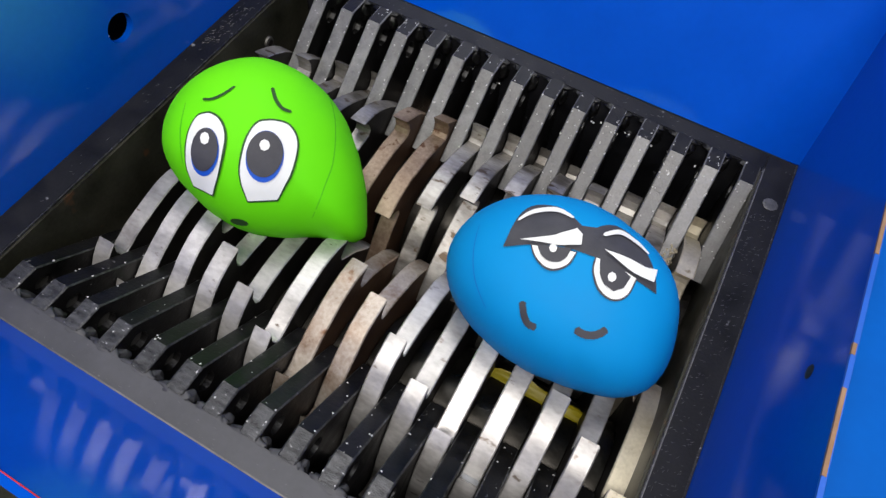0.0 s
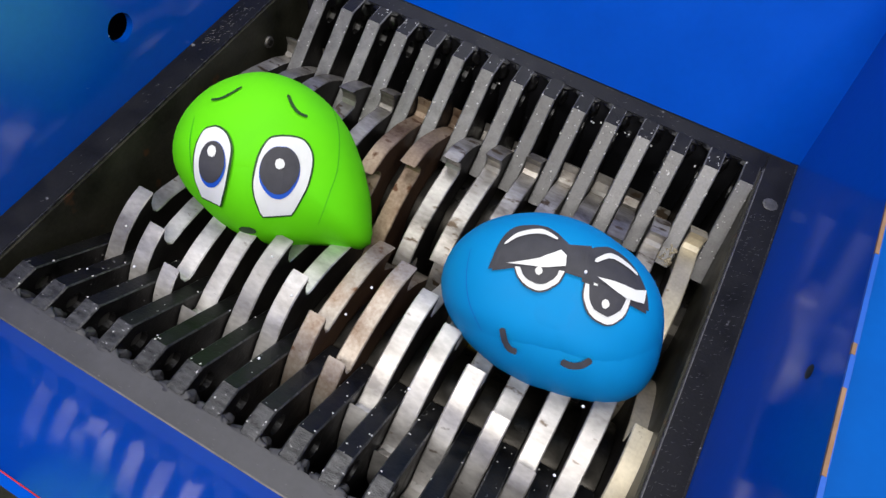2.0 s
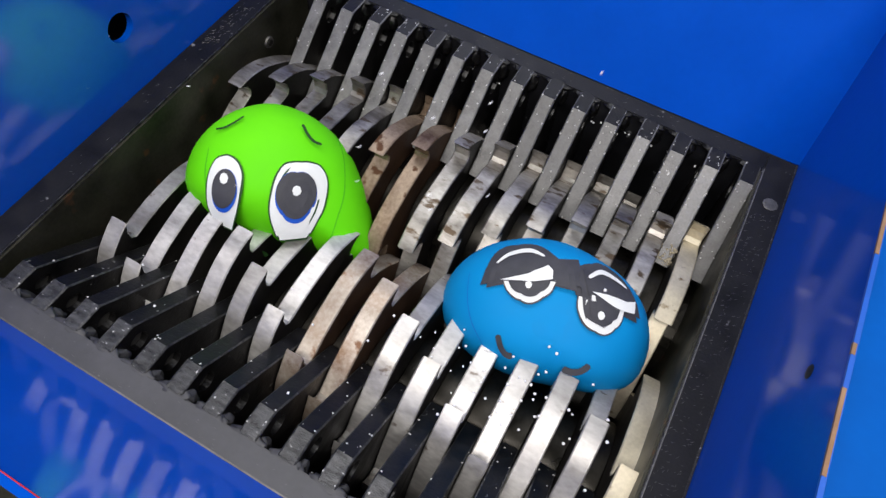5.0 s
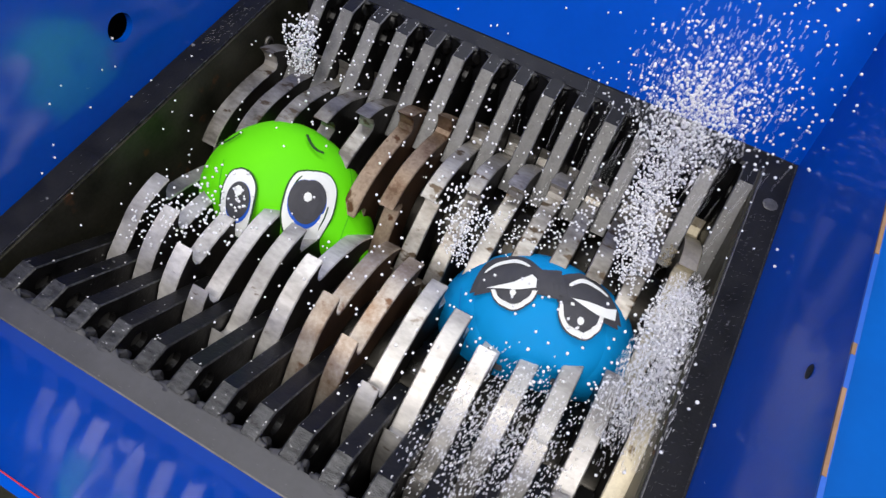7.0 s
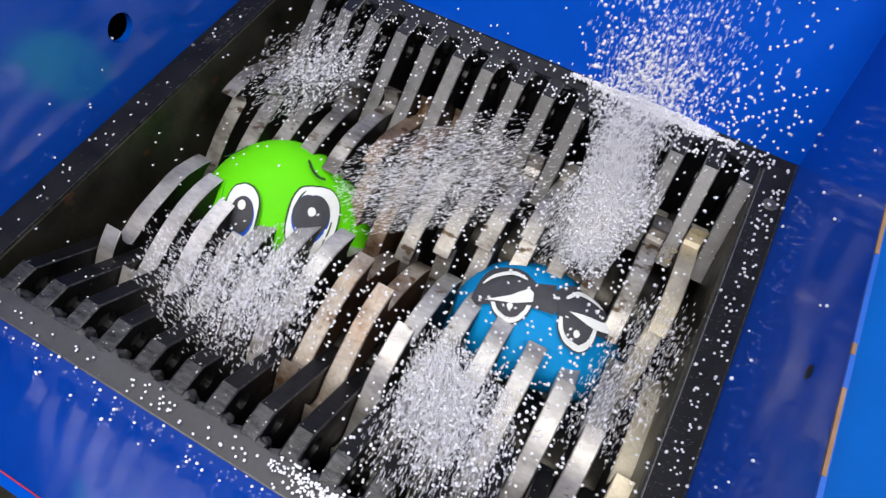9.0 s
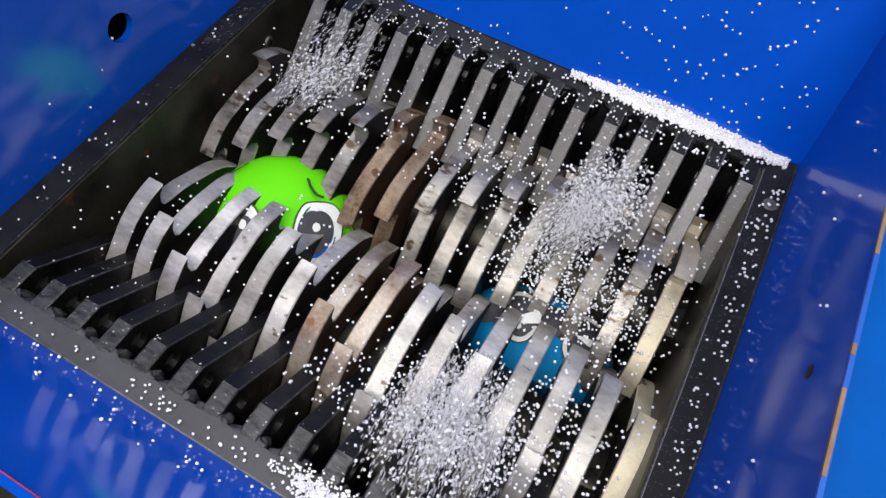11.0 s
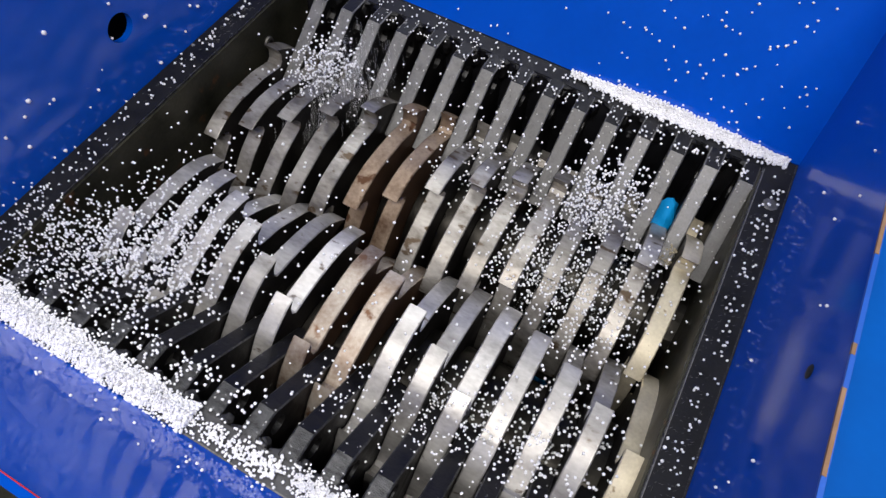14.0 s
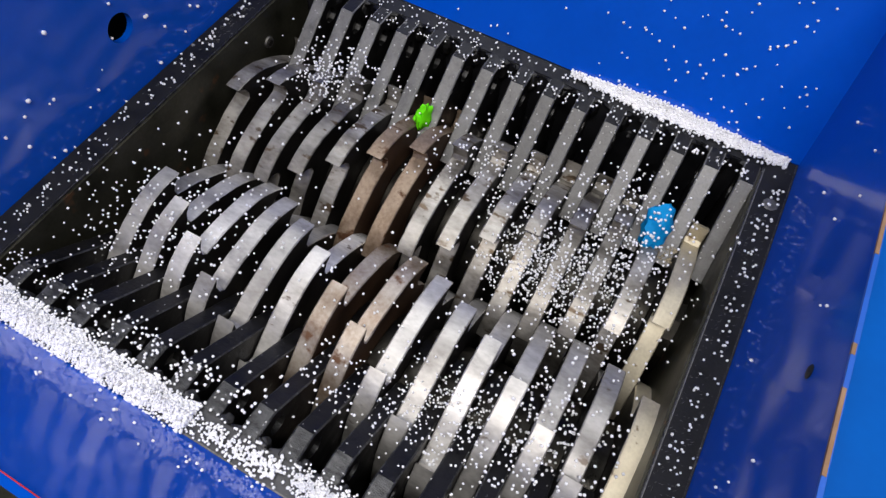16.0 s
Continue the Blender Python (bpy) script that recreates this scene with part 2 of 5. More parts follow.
def hopper():
    top_l, top_r, top_b, top_f = 0.22, 0.108, 0.24, 0.068
    # left side sheet with one round hole, made as a ring of quads round it
    hy, hz, hr, n = 0.0028, 0.0396, 0.0081, 32
    ya, yb, za, zb = -HY - 0.05, HY + top_l * LEAN, -0.03, top_l
    verts, faces = [], []
    for side in (-HX, -HX - 0.004):
        for i in range(n):
            a = 2 * math.pi * i / n
            verts.append((side, hy + hr * math.cos(a), hz + hr * math.sin(a)))
        for i in range(n):
            a = 2 * math.pi * i / n
            c, s = math.cos(a), math.sin(a)
            k = min((yb - hy) / c if c > 1e-6 else 9, (ya - hy) / c if c < -1e-6 else 9, (zb - hz) / s if s > 1e-6 else 9, (za - hz) / s if s < -1e-6 else 9)
            verts.append((side, hy + k * c, hz + k * s))
    for i in range(n):
        j = (i + 1) % n
        faces += [(i, j, n + j, n + i), (2 * n + j, 2 * n + i, 3 * n + i, 3 * n + j), (i, 2 * n + i, 2 * n + j, j)]
    solid("side_panel", verts, faces, SIDE_PAINT, shredder, "glossy blue hopper side with a round hole")
    # unseen black sheet added behind the hole to keep light out of it
    part("backing_plate", box(-HX - 0.03, -HX - 0.026, ya, yb, -0.03, top_l), BLACK_STEEL, shredder)
    panel("side_panel", [(HX, -HY - 0.05, -0.03), (HX, HY + 0.07, -0.03), (HX, HY + 0.07, top_r), (HX, -HY - 0.05, top_r)], 0.0013, DIM_PAINT, shredder)
    panel("back_panel", [(-HX, HY, 0.0), (HX, HY, 0.0), (HX + 0.1, HY + top_b * LEAN, top_b), (-HX, HY + top_b * LEAN, top_b)], 0.004, BLUE_PAINT, shredder)
    panel("front_panel", [(-HX, -HY, 0.0), (HX, -HY, 0.0), (HX, -HY - top_f * LEAN, top_f), (-HX, -HY - top_f * LEAN, top_f)], 0.004, BLUE_PAINT, shredder)
    # folded flange outside the low side sheet, and the chipped edge between
    part("flange", box(HX + 0.0016, HX + 0.16, -HY - 0.05, HY + 0.07, top_r - 0.03, top_r - 0.027), MATT_BLUE, shredder)
    part("panel_edge", box(HX - 0.0003, HX + 0.0012, -HY - 0.05, HY + 0.07, top_r, top_r + 0.001), EDGE_BLUE, shredder, "light blue rolled top edge")
    for y0, y1 in ((-0.074, -0.0465), (0.004, 0.03), (-0.035, -0.031)):
        part("paint_chip", box(HX - 0.0004, HX + 0.0008, y0, y1, top_r + 0.0003, top_r + 0.0012), WORN_EDGE, shredder, "chipped rusty paint edge")
    part("front_edge", box(-HX, HX, -HY - top_f * LEAN - 0.0003, -HY - top_f * LEAN + 0.0001, top_f, top_f + 0.0006), RED_TRIM, shredder, "red front edge")


def chamber():
    wall = 0.0167
    for sx in (-1, 1):
        x0, x1 = sorted((sx * HX, sx * (HX - wall)))
        part("side_plate", box(x0, x1, -HY, HY, -0.19, 0.0, 0.0006), BLACK_STEEL, shredder, "thick worn black side plate")
        xi = sx * (HX - wall)
        part("liner", box(min(xi, xi - sx * 0.002), max(xi, xi - sx * 0.002), -HY + 0.013, HY - 0.013, -0.19, -0.001), DARK_STEEL, shredder, "oily dark steel liner")
        part("bright_edge", box(min(xi, xi - sx * 0.0007), max(xi, xi - sx * 0.0007), -HY + 0.012, HY - 0.012, -0.001, 0.0004), LIT_SCUFF_STEEL, shredder, "bright worn edge")
    bm = bmesh.new()
    bmesh.ops.create_cone(bm, cap_ends=True, segments=20, radius1=0.0042, radius2=0.0036, depth=0.0016, matrix=Matrix.Translation((-HX + wall + 0.0026, 0.085, -0.024)) @ Matrix.Rotation(math.pi / 2, 4, "Y"))
    nut = part("plug", bm, DISC_STEEL, shredder, "small round plug in the liner")
    # raised near-black disc: stands in for the shade inside the recess
    bm = bmesh.new()
    bmesh.ops.create_cone(bm, cap_ends=True, segments=16, radius1=0.0022, radius2=0.0022, depth=0.001, matrix=Matrix.Translation((-HX + wall + 0.0034, 0.085, -0.024)) @ Matrix.Rotation(math.pi / 2, 4, "Y"))
    part("socket", bm, SHADE_STEEL, nut)
    part("worn_line", box(-HX + wall, HX - wall, -HY + 0.0001, -HY + 0.0008, -0.0004, 0.0001), FACE_STEEL, shredder, "pale worn line along the rim")
    part("end_plate", box(-HX + wall, HX - wall, -HY, -HY + 0.0125, -0.19, -0.0005, 0.0006), GREY_STEEL, shredder, "worn grey end plate")
    part("worn_line", box(HX - wall - 0.0001, HX - wall + 0.0005, -HY + 0.013, HY - 0.013, -0.0002, 0.0003), FACE_STEEL, shredder, "bright worn edge line")
    part("worn_line", box(HX - 0.0012, HX - 0.0006, -HY, HY, -0.0002, 0.0002), LIT_SCUFF_STEEL, shredder, "bright worn edge line")
    part("end_plate", box(-HX + wall, HX - wall, HY - 0.0125, HY, -0.19, -0.0005, 0.0006), BLACK_STEEL, shredder, "worn black end plate")
    bx, by = HX + 0.1, HY + 0.14
    for dims in ((-bx, bx, -by, -by + 0.006, -0.62, -0.2), (-bx, bx, by - 0.006, by, -0.62, -0.2), (-bx, -bx + 0.006, -by + 0.006, by - 0.006, -0.62, -0.2), (bx - 0.006, bx, -by + 0.006, by - 0.006, -0.62, -0.2), (-bx, bx, -by, by, -0.626, -0.62), (-bx, bx, -by, by, -0.2, -0.194)):
        part("cabinet_panel", box(*dims), DARK_STEEL if dims[5] == -0.194 else BLUE_PAINT, shredder)
    for sx in (-1, 1):
        for sy in (-1, 1):
            part("leg", box(sx * (HX - 0.02) - 0.025, sx * (HX - 0.02) + 0.025, sy * (HY - 0.02) - 0.025, sy * (HY - 0.02) + 0.025, -1.05, -0.6, 0.002), BLUE_PAINT, shredder)


def scratches(name, count, xr, yr, z, seed, slant):
    """Short bright scratches scored into the top of a plate."""
    rnd = random.Random(seed)
    verts, faces = [], []
    for i in range(count):
        x, y = rnd.uniform(*xr), rnd.uniform(*yr)
        a, l, w = slant + rnd.uniform(-0.5, 0.5), rnd.uniform(0.0003, 0.0014), rnd.uniform(0.00008, 0.0002)
        d, s = Vector((math.cos(a), math.sin(a), 0)) * l, Vector((-math.sin(a), math.cos(a), 0)) * w
        p = Vector((x, y, z))
        q = len(verts)
        verts += [p - d, p + s, p + d, p - s, p + Vector((0, 0, 0.00012))]
        faces += [(q, q + 3, q + 4), (q + 3, q + 2, q + 4), (q + 2, q + 1, q + 4), (q + 1, q, q + 4)]
    tagged(solid(name, verts, faces, FACE_STEEL, shredder, "bright scratches in black paint"), kind="stuff")


hopper()
chamber()
scratches("scuff", 230, (HX - 0.0155, HX - 0.004), (-0.13, 0.1), 0.0001, 4, 0.5)
scratches("scuff", 40, (HX - 0.015, HX - 0.001), (-0.14, 0.14), 0.0001, 5, 1.2)
scratches("scuff", 26, (-HX + 0.001, -HX + 0.0155), (-0.14, 0.14), 0.0001, 6, 0.9)
scratches("scuff", 60, (-HX + 0.004, -HX + 0.013), (0.045, 0.085), 0.0001, 7, 0.9)
scratches("scuff", 60, (-0.15, 0.15), (HY - 0.012, HY - 0.001), -0.0004, 8, 0.2)
scratches("scuff", 45, (-0.15, 0.08), (-HY + 0.001, -HY + 0.011), -0.0004, 9, 0.1)

AXIS_Y, AXIS_Z, SPACER_R = 0.055, -0.078, 0.037
FINGER = [(0.1295, 0.0), (0.115, 0.0), (0.067, -0.037), (0.072, -0.043), (0.08, -0.05), (0.088, -0.06), (0.0925, -0.072), (0.1295, -0.072)]


def finger_mesh(side):
    """A profiled plate with a through hole and rounded edges."""
    outline = [(side * y, z) for y, z in FINGER]
    if side < 0:
        outline.reverse()
    n, m, hy, hz, hr, half, bev = len(outline), 18, side * 0.1175, -0.0125, 0.0052, 0.0045, 0.0007
    bm = bmesh.new()

    def ring(x, inset):
        out = []
        for i, (y, z) in enumerate(outline):
            (ya, za), (yb, zb) = outline[i - 1], outline[(i + 1) % n]
            e, g = Vector((y - ya, z - za)).normalized(), Vector((yb - y, zb - z)).normalized()
            w = Vector((-(e.y + g.y), e.x + g.x)).normalized() * inset
            out.append(bm.verts.new((x, y + w.x, z + w.y)))
        return out

    def circle(x):
        return [bm.verts.new((x, hy + hr * math.sin(2 * math.pi * i / m), hz + hr * math.cos(2 * math.pi * i / m))) for i in range(m)]

    rings = [ring(-half, bev), ring(-half + bev, 0), ring(half - bev, 0), ring(half, bev)]
    for k, (p, q) in enumerate(zip(rings, rings[1:])):
        for i in range(n):
            f = bm.faces.new((p[i - 1], p[i], q[i], q[i - 1]))
            f.material_index = 1 if k != 1 else 0
    holes = [circle(-half), circle(half)]
    for i in range(m):
        bm.faces.new((holes[0][i - 1], holes[0][i], holes[1][i], holes[1][i - 1]))
    for r, h in ((rings[0], holes[0]), (rings[3], holes[1])):
        edges = []
        for loop in (r, h):
            for i in range(len(loop)):
                edges.append(bm.edges.get((loop[i - 1], loop[i])) or bm.edges.new((loop[i - 1], loop[i])))
        bmesh.ops.triangle_fill(bm, edges=edges, use_beauty=True)
    bmesh.ops.recalc_face_normals(bm, faces=bm.faces)
    # light caught by back slopes and front tops is put in as paler steel
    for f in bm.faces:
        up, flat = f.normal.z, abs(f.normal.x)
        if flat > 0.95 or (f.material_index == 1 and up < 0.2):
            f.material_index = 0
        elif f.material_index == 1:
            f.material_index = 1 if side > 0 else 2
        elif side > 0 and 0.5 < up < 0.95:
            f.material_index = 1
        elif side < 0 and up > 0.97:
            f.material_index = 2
    me = bpy.data.meshes.new("comb_finger")
    bm.to_mesh(me)
    bm.free()
    for mat in (FINGER_STEEL, FACE_STEEL, LIT_SCUFF_STEEL):
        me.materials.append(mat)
    return me


def lump(name, at, size, mat, seed, parent, offset):
    bm = bmesh.new()
    bmesh.ops.create_icosphere(bm, subdivisions=3, radius=1)
    for v in bm.verts:
        k = 1 + 0.4 * noise.noise(v.co * 1.9 + Vector((seed * 3.1, 0, 0))) + 0.15 * noise.noise(v.co * 5 + Vector((0, seed, 0)))
        v.co = Vector((v.co.x * size[0] * k, v.co.y * size[1] * k, v.co.z * size[2] * k)) + Vector(at)
    ob = part(name, bm, mat, parent)
    ob.matrix_parent_inverse = Matrix.Translation((-offset, 0, 0))
    ob.data.polygons.foreach_set("use_smooth", [True] * len(ob.data.polygons))
    return ob


def comb(side):
    """One row of stripper fingers: side is +1 at the back, -1 at the front."""
    mesh = finger_mesh(side)
    for k in range(15):
        x = (-0.13 if side > 0 else -0.14) + 0.02 * k
        f = new("comb_finger", mesh)
        f.parent = shredder
        f["label"] = "worn steel stripper finger"
        f.location.x = x
        # added grey disc inside the hole, for the brighter steel seen through it
        b = part("bolt", cylinder(x - 0.0012, x + 0.0012, 0.0052, side * 0.1175, -0.0125, 18), DISC_STEEL, f)
        b.matrix_parent_inverse = Matrix.Translation((-x, 0, 0))
        # a lumpy weld where the finger meets the plate
        lump("weld", (x, side * 0.1298, -0.0016), (0.0086, 0.0036, 0.0012), WELD_GREY if side < 0 else FINGER_STEEL, k + 20 * side, f, x)
        lump("weld", (x + 0.0052, side * 0.1285, -0.008), (0.0034, 0.0042, 0.006), WELD_GREY if side < 0 else FINGER_STEEL, k + 9 + 20 * side, f, x)


comb(1)
comb(-1)


def flecks(seed, count, side):
    """Pale chips and crumbs stuck to the sloping tops of the fingers."""
    rnd = random.Random(seed)
    verts, faces = [], []
    a, b = Vector((0, side * 0.115, 0.0)), Vector((0, side * 0.067, -0.037))
    up = Vector((0, -side * 0.61, 0.792))
    for i in range(count):
        x = (-0.13 if side > 0 else -0.14) + 0.02 * rnd.randrange(15) + rnd.choice((-1, 1)) * 0.0042 * rnd.random() ** 0.4
        p = a.lerp(b, rnd.random() ** 1.4) + Vector((x, 0, 0))
        if rnd.random() < 0.25:
            p, lift = Vector((x, side * rnd.uniform(0.116, 0.129), 0.0)), Vector((0, 0, 1))
        else:
            lift = up
        r = rnd.uniform(0.00022, 0.00065)
        along = (b - a).normalized() if lift is up else Vector((0, 1, 0))
        across = Vector((1, 0, 0))
        q = len(verts)
        verts += [p + along * r * rnd.uniform(0.7, 1.9), p + across * r, p - along * r * rnd.uniform(0.7, 1.5), p - across * r, p + lift * r * 0.7]
        faces += [(q, q + 1, q + 4), (q + 1, q + 2, q + 4), (q + 2, q + 3, q + 4), (q + 3, q, q + 4)]
    tagged(solid("chip", verts, faces, CHIP_PALE, shredder, "pale chips stuck to the fingers"), kind="stuff")


flecks(21, 260, 1)
flecks(22, 110, -1)

# ---- the two cutter shafts ----
HOOK = [(0, 68.6), (5, 67.6), (10, 66.3), (16, 64.6), (22, 62.6), (28, 60.4), (34, 58.6), (40, 57.4), (46, 56.6), (52, 56.0), (58, 55.4), (62.5, 55.8), (64, 58.5), (63, 63.5)]


def blade_mesh(side, seed, mats):
    rnd = random.Random(seed)
    outline = []
    for s in range(6):
        for a, r in HOOK:
            r += rnd.uniform(-0.25, 0.2)
            t = radians(a + 60 * s)
            outline.append((side * r * 0.001 * math.sin(t), r * 0.001 * math.cos(t)))
    bm = prism(outline, -0.005, 0.005, 0.0006)
    bmesh.ops.recalc_face_normals(bm, faces=bm.faces)
    me = bpy.data.meshes.new("blade")
    # flanks get their own material, on plain blades with the gap's shade in it
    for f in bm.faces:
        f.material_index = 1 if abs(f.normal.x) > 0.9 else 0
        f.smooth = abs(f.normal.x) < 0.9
    for e in bm.edges:
        e.smooth = len(e.link_faces) == 2 and e.calc_face_angle(0) < radians(22)
    bm.to_mesh(me)
    bm.free()
    for m in mats:
        me.materials.append(m)
    return me


def cutter_shaft(side, label):
    shaft = tagged(new("cutter_shaft"), label, "cutter shaft", "cutter shafts")
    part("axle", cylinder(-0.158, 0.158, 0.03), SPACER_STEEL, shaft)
    plain = [blade_mesh(side, 11 * q + side, (DIRTY_STEEL if side > 0 else BLADE_STEEL, SHADE_STEEL)) for q in range(3)]
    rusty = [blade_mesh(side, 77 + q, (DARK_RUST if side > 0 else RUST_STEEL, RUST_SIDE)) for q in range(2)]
    pale = blade_mesh(side, 90, (CREAM_STEEL, SHADE_STEEL))
    spacer = None
    for k in range(15):
        x = (-0.14 if side > 0 else -0.13) + 0.02 * k
        brown = k in ((5, 6) if side > 0 else (6, 7))
        b = new("blade", rusty[k % 2] if brown else pale if k == 14 else plain[k % 3])
        b.parent = shaft
        b.location.x = x
        b.rotation_euler.x = radians(-12 * k if side > 0 else 12 * k)
        if brown:
            b["label"] = "rust stained hooked cutter blade"
        if k == 14:
            b["label"] = "yellow stained hooked cutter blade"
        sx = x + 0.01 if x + 0.01 < 0.15 else x - 0.01 - 0.28
        if spacer is None:
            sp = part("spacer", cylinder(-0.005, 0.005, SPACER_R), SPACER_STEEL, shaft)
            smooth_by_angle(sp)
            spacer = sp.data
        else:
            sp = new("spacer", spacer)
            sp.parent = shaft
        sp.location.x = sx
    return shaft


back_shaft = cutter_shaft(1, "steel shredder shaft with hooked cutter blades turning forward")
front_shaft = cutter_shaft(-1, "steel shredder shaft with hooked cutter blades turning backward")

# ---- the two squeeze toys: outlines as (degrees, millimetres), prints in millimetres on the face ----
GREEN_RIM = [(-166, 49.5), (-148, 44.6), (-124, 43.2), (-105, 43.5), (-87, 44.6), (-69, 47.5), (-59, 51.4), (-50, 59.7), (-45, 67.9), (-40, 69.8), (-32, 61.6), (-10, 50.4), (11, 45.1), (37, 43.9), (59, 44.9), (80, 47.5), (97, 50.2), (114, 51.4), (133, 52.9), (152, 54.3), (167, 54.6), (180, 53.4)]
BLUE_RIM = [(-170, 46.6), (-148, 39.8), (-123, 36.9), (-95, 38.3), (-73, 44.6), (-58, 53.4), (-45, 58.2), (-33, 58.2), (-14, 55.6), (3, 54.8), (15, 53), (28, 50.6), (44, 47.5), (64, 47.3), (84, 48.5), (103, 50.9), (120, 54.5), (135, 57.1), (148, 58.4), (161, 57.2), (174, 53.2)]
GREEN_FACE_EYE_L = [(-31.4, 14.9), (-34.8, 8.3), (-36.3, -0.2), (-36.2, -8.7), (-33.8, -16.8), (-24.5, -21.1), (-21.8, -12.4), (-19.2, -1), (-18.2, 7.5), (-20.4, 13.8), (-24.5, 16.8), (-27.8, 16.7)]
GREEN_FACE_PUPIL_L = [(-20.8, -1), (-21.8, -5.6), (-23.9, -9.2), (-26.5, -11.2), (-29.3, -11.1), (-31.6, -8.9), (-32.9, -5), (-32.9, -0.4), (-31.8, 4.2), (-29.8, 7.8), (-27.2, 9.7), (-24.5, 9.6), (-22.3, 7.5), (-21, 3.7)]
GREEN_FACE_GLINT_L = [(-24.4, 5.4), (-25, 3.3), (-26.4, 2.5), (-27.9, 3.2), (-28.5, 5.1), (-27.8, 7.2), (-26.4, 8), (-24.9, 7.3)]
GREEN_FACE_EYE_R = [(-4.7, 13.1), (-8.8, 6.7), (-11.2, -1.8), (-12.1, -8.9), (-11.1, -16), (-8.5, -23.3), (5.1, -22.1), (10.7, -11.1), (13.7, 0.6), (13.4, 7.8), (10, 13), (5, 14.7), (-0, 14.7)]
GREEN_FACE_PUPIL_R = [(7.5, -2.5), (6.2, -7.5), (3.4, -11.5), (-0.1, -13.5), (-3.8, -13.2), (-6.9, -10.7), (-8.8, -6.5), (-9, -1.4), (-7.7, 3.5), (-5, 7.4), (-1.6, 9.5), (2.1, 9.3), (5.2, 6.8), (7.2, 2.6)]
GREEN_FACE_GLINT_R = [(1.5, 3.3), (0.8, 1.4), (-0.9, 0.5), (-2.5, 1.1), (-3.2, 3.1), (-2.5, 5), (-0.9, 5.8), (0.8, 5.1)]
GREEN_FACE_MOUTH = [(-9.7, -35.5), (-10.7, -36.4), (-13.2, -36.7), (-16, -36.3), (-18.2, -35.3), (-18.8, -34), (-17.6, -33.1), (-15.2, -32.8), (-12.4, -33.2), (-10.3, -34.3)]
GREEN_FACE_BROW_L = [(-29.2, 23.3), (-24.8, 23.5), (-19.7, 26), (-14.4, 30.1)]
GREEN_FACE_BROW_R = [(2.3, 30.6), (4.2, 24.7), (7.3, 20.8), (11.5, 19.5)]
GREEN_FACE_SEAM = [(29.1, 33.3), (31.9, 18.2), (30.9, -1.6), (26.4, -15.5), (21.1, -31.5)]
GREEN_FACE_SEAM2 = [(-38.9, 22.4), (-41, 9), (-40.2, -6.9)]
BLUE_FACE_LOBE_L = [(-24.2, 21.7), (-21.2, 29.4), (-16.6, 37.4), (-10.5, 41), (-1.7, 40.3), (4.4, 36.6), (9.1, 31.3), (18.9, 30.4), (19.3, 16), (6.6, 20.4), (-1.7, 22.3), (-14.8, 22.6)]
BLUE_FACE_LOBE_R = [(13.4, 29.8), (17.6, 31.6), (23.9, 32), (31.2, 27.6), (36.8, 20), (39.9, 10.2), (39.8, 2.9), (33.4, 6.9), (25.2, 11.7), (19.4, 14.5), (13.1, 18)]
BLUE_FACE_ARC_L = [(-18.1, 33), (-11.6, 37), (-1.7, 38), (5.6, 34.2)]
BLUE_FACE_LID_L = [(-16.1, 24.4), (-1.7, 26), (6.2, 28.9), (8.3, 26.6), (7.8, 22.4), (-1.7, 22.5)]
BLUE_FACE_U_L = [(-11, 21.6), (-9.2, 17.4), (-5.6, 14.2), (-1.9, 13.5), (2.1, 15), (5.2, 19.1)]
BLUE_FACE_PUPIL_L = [(-9.5, 22.3), (4.2, 20.8), (2.6, 17.7), (-0.5, 15.5), (-4.7, 15.7), (-8, 18.4)]
BLUE_FACE_GLINT_L = [(-1.4, 20.6), (-1.9, 19.4), (-3.1, 18.8), (-4.2, 19.3), (-4.7, 20.6), (-4.3, 21.8), (-3.1, 22.3), (-1.9, 21.8)]
BLUE_FACE_ARC_R = [(17.4, 26.8), (24.9, 28.5), (32.1, 24.2), (37, 19.3)]
BLUE_FACE_LID_R = [(17.9, 20.1), (25.4, 17.5), (33.7, 13.4), (39, 12.6), (37.2, 7.7), (32.3, 9.7), (25.3, 14.1)]
BLUE_FACE_U_R = [(15, 16.1), (14.4, 10.8), (16.9, 4.7), (21, 1.5), (25.7, 2.9), (29.4, 8.7)]
BLUE_FACE_PUPIL_R = [(15.9, 16.4), (21.8, 14.5), (28, 9.4), (25.1, 5), (21.1, 3.6), (17.6, 6.1), (15.8, 10.8)]
BLUE_FACE_GLINT_R = [(22, 9), (21.4, 7.6), (20.2, 7), (19, 7.5), (18.5, 9), (19, 10.4), (20.3, 11), (21.5, 10.4)]
BLUE_FACE_MOUTH_L = [(-15.8, -0.7), (-15.1, -6.2), (-13.2, -10.2), (-9.9, -11.6)]
BLUE_FACE_MOUTH_R = [(5.8, -12.1), (9.9, -14.2), (14.5, -14.1), (18.7, -11.7)]
BLUE_FACE_SEAM = [(-35.4, 32.9), (-37.2, 19.6), (-35.8, 7), (-30.7, -5.4)]


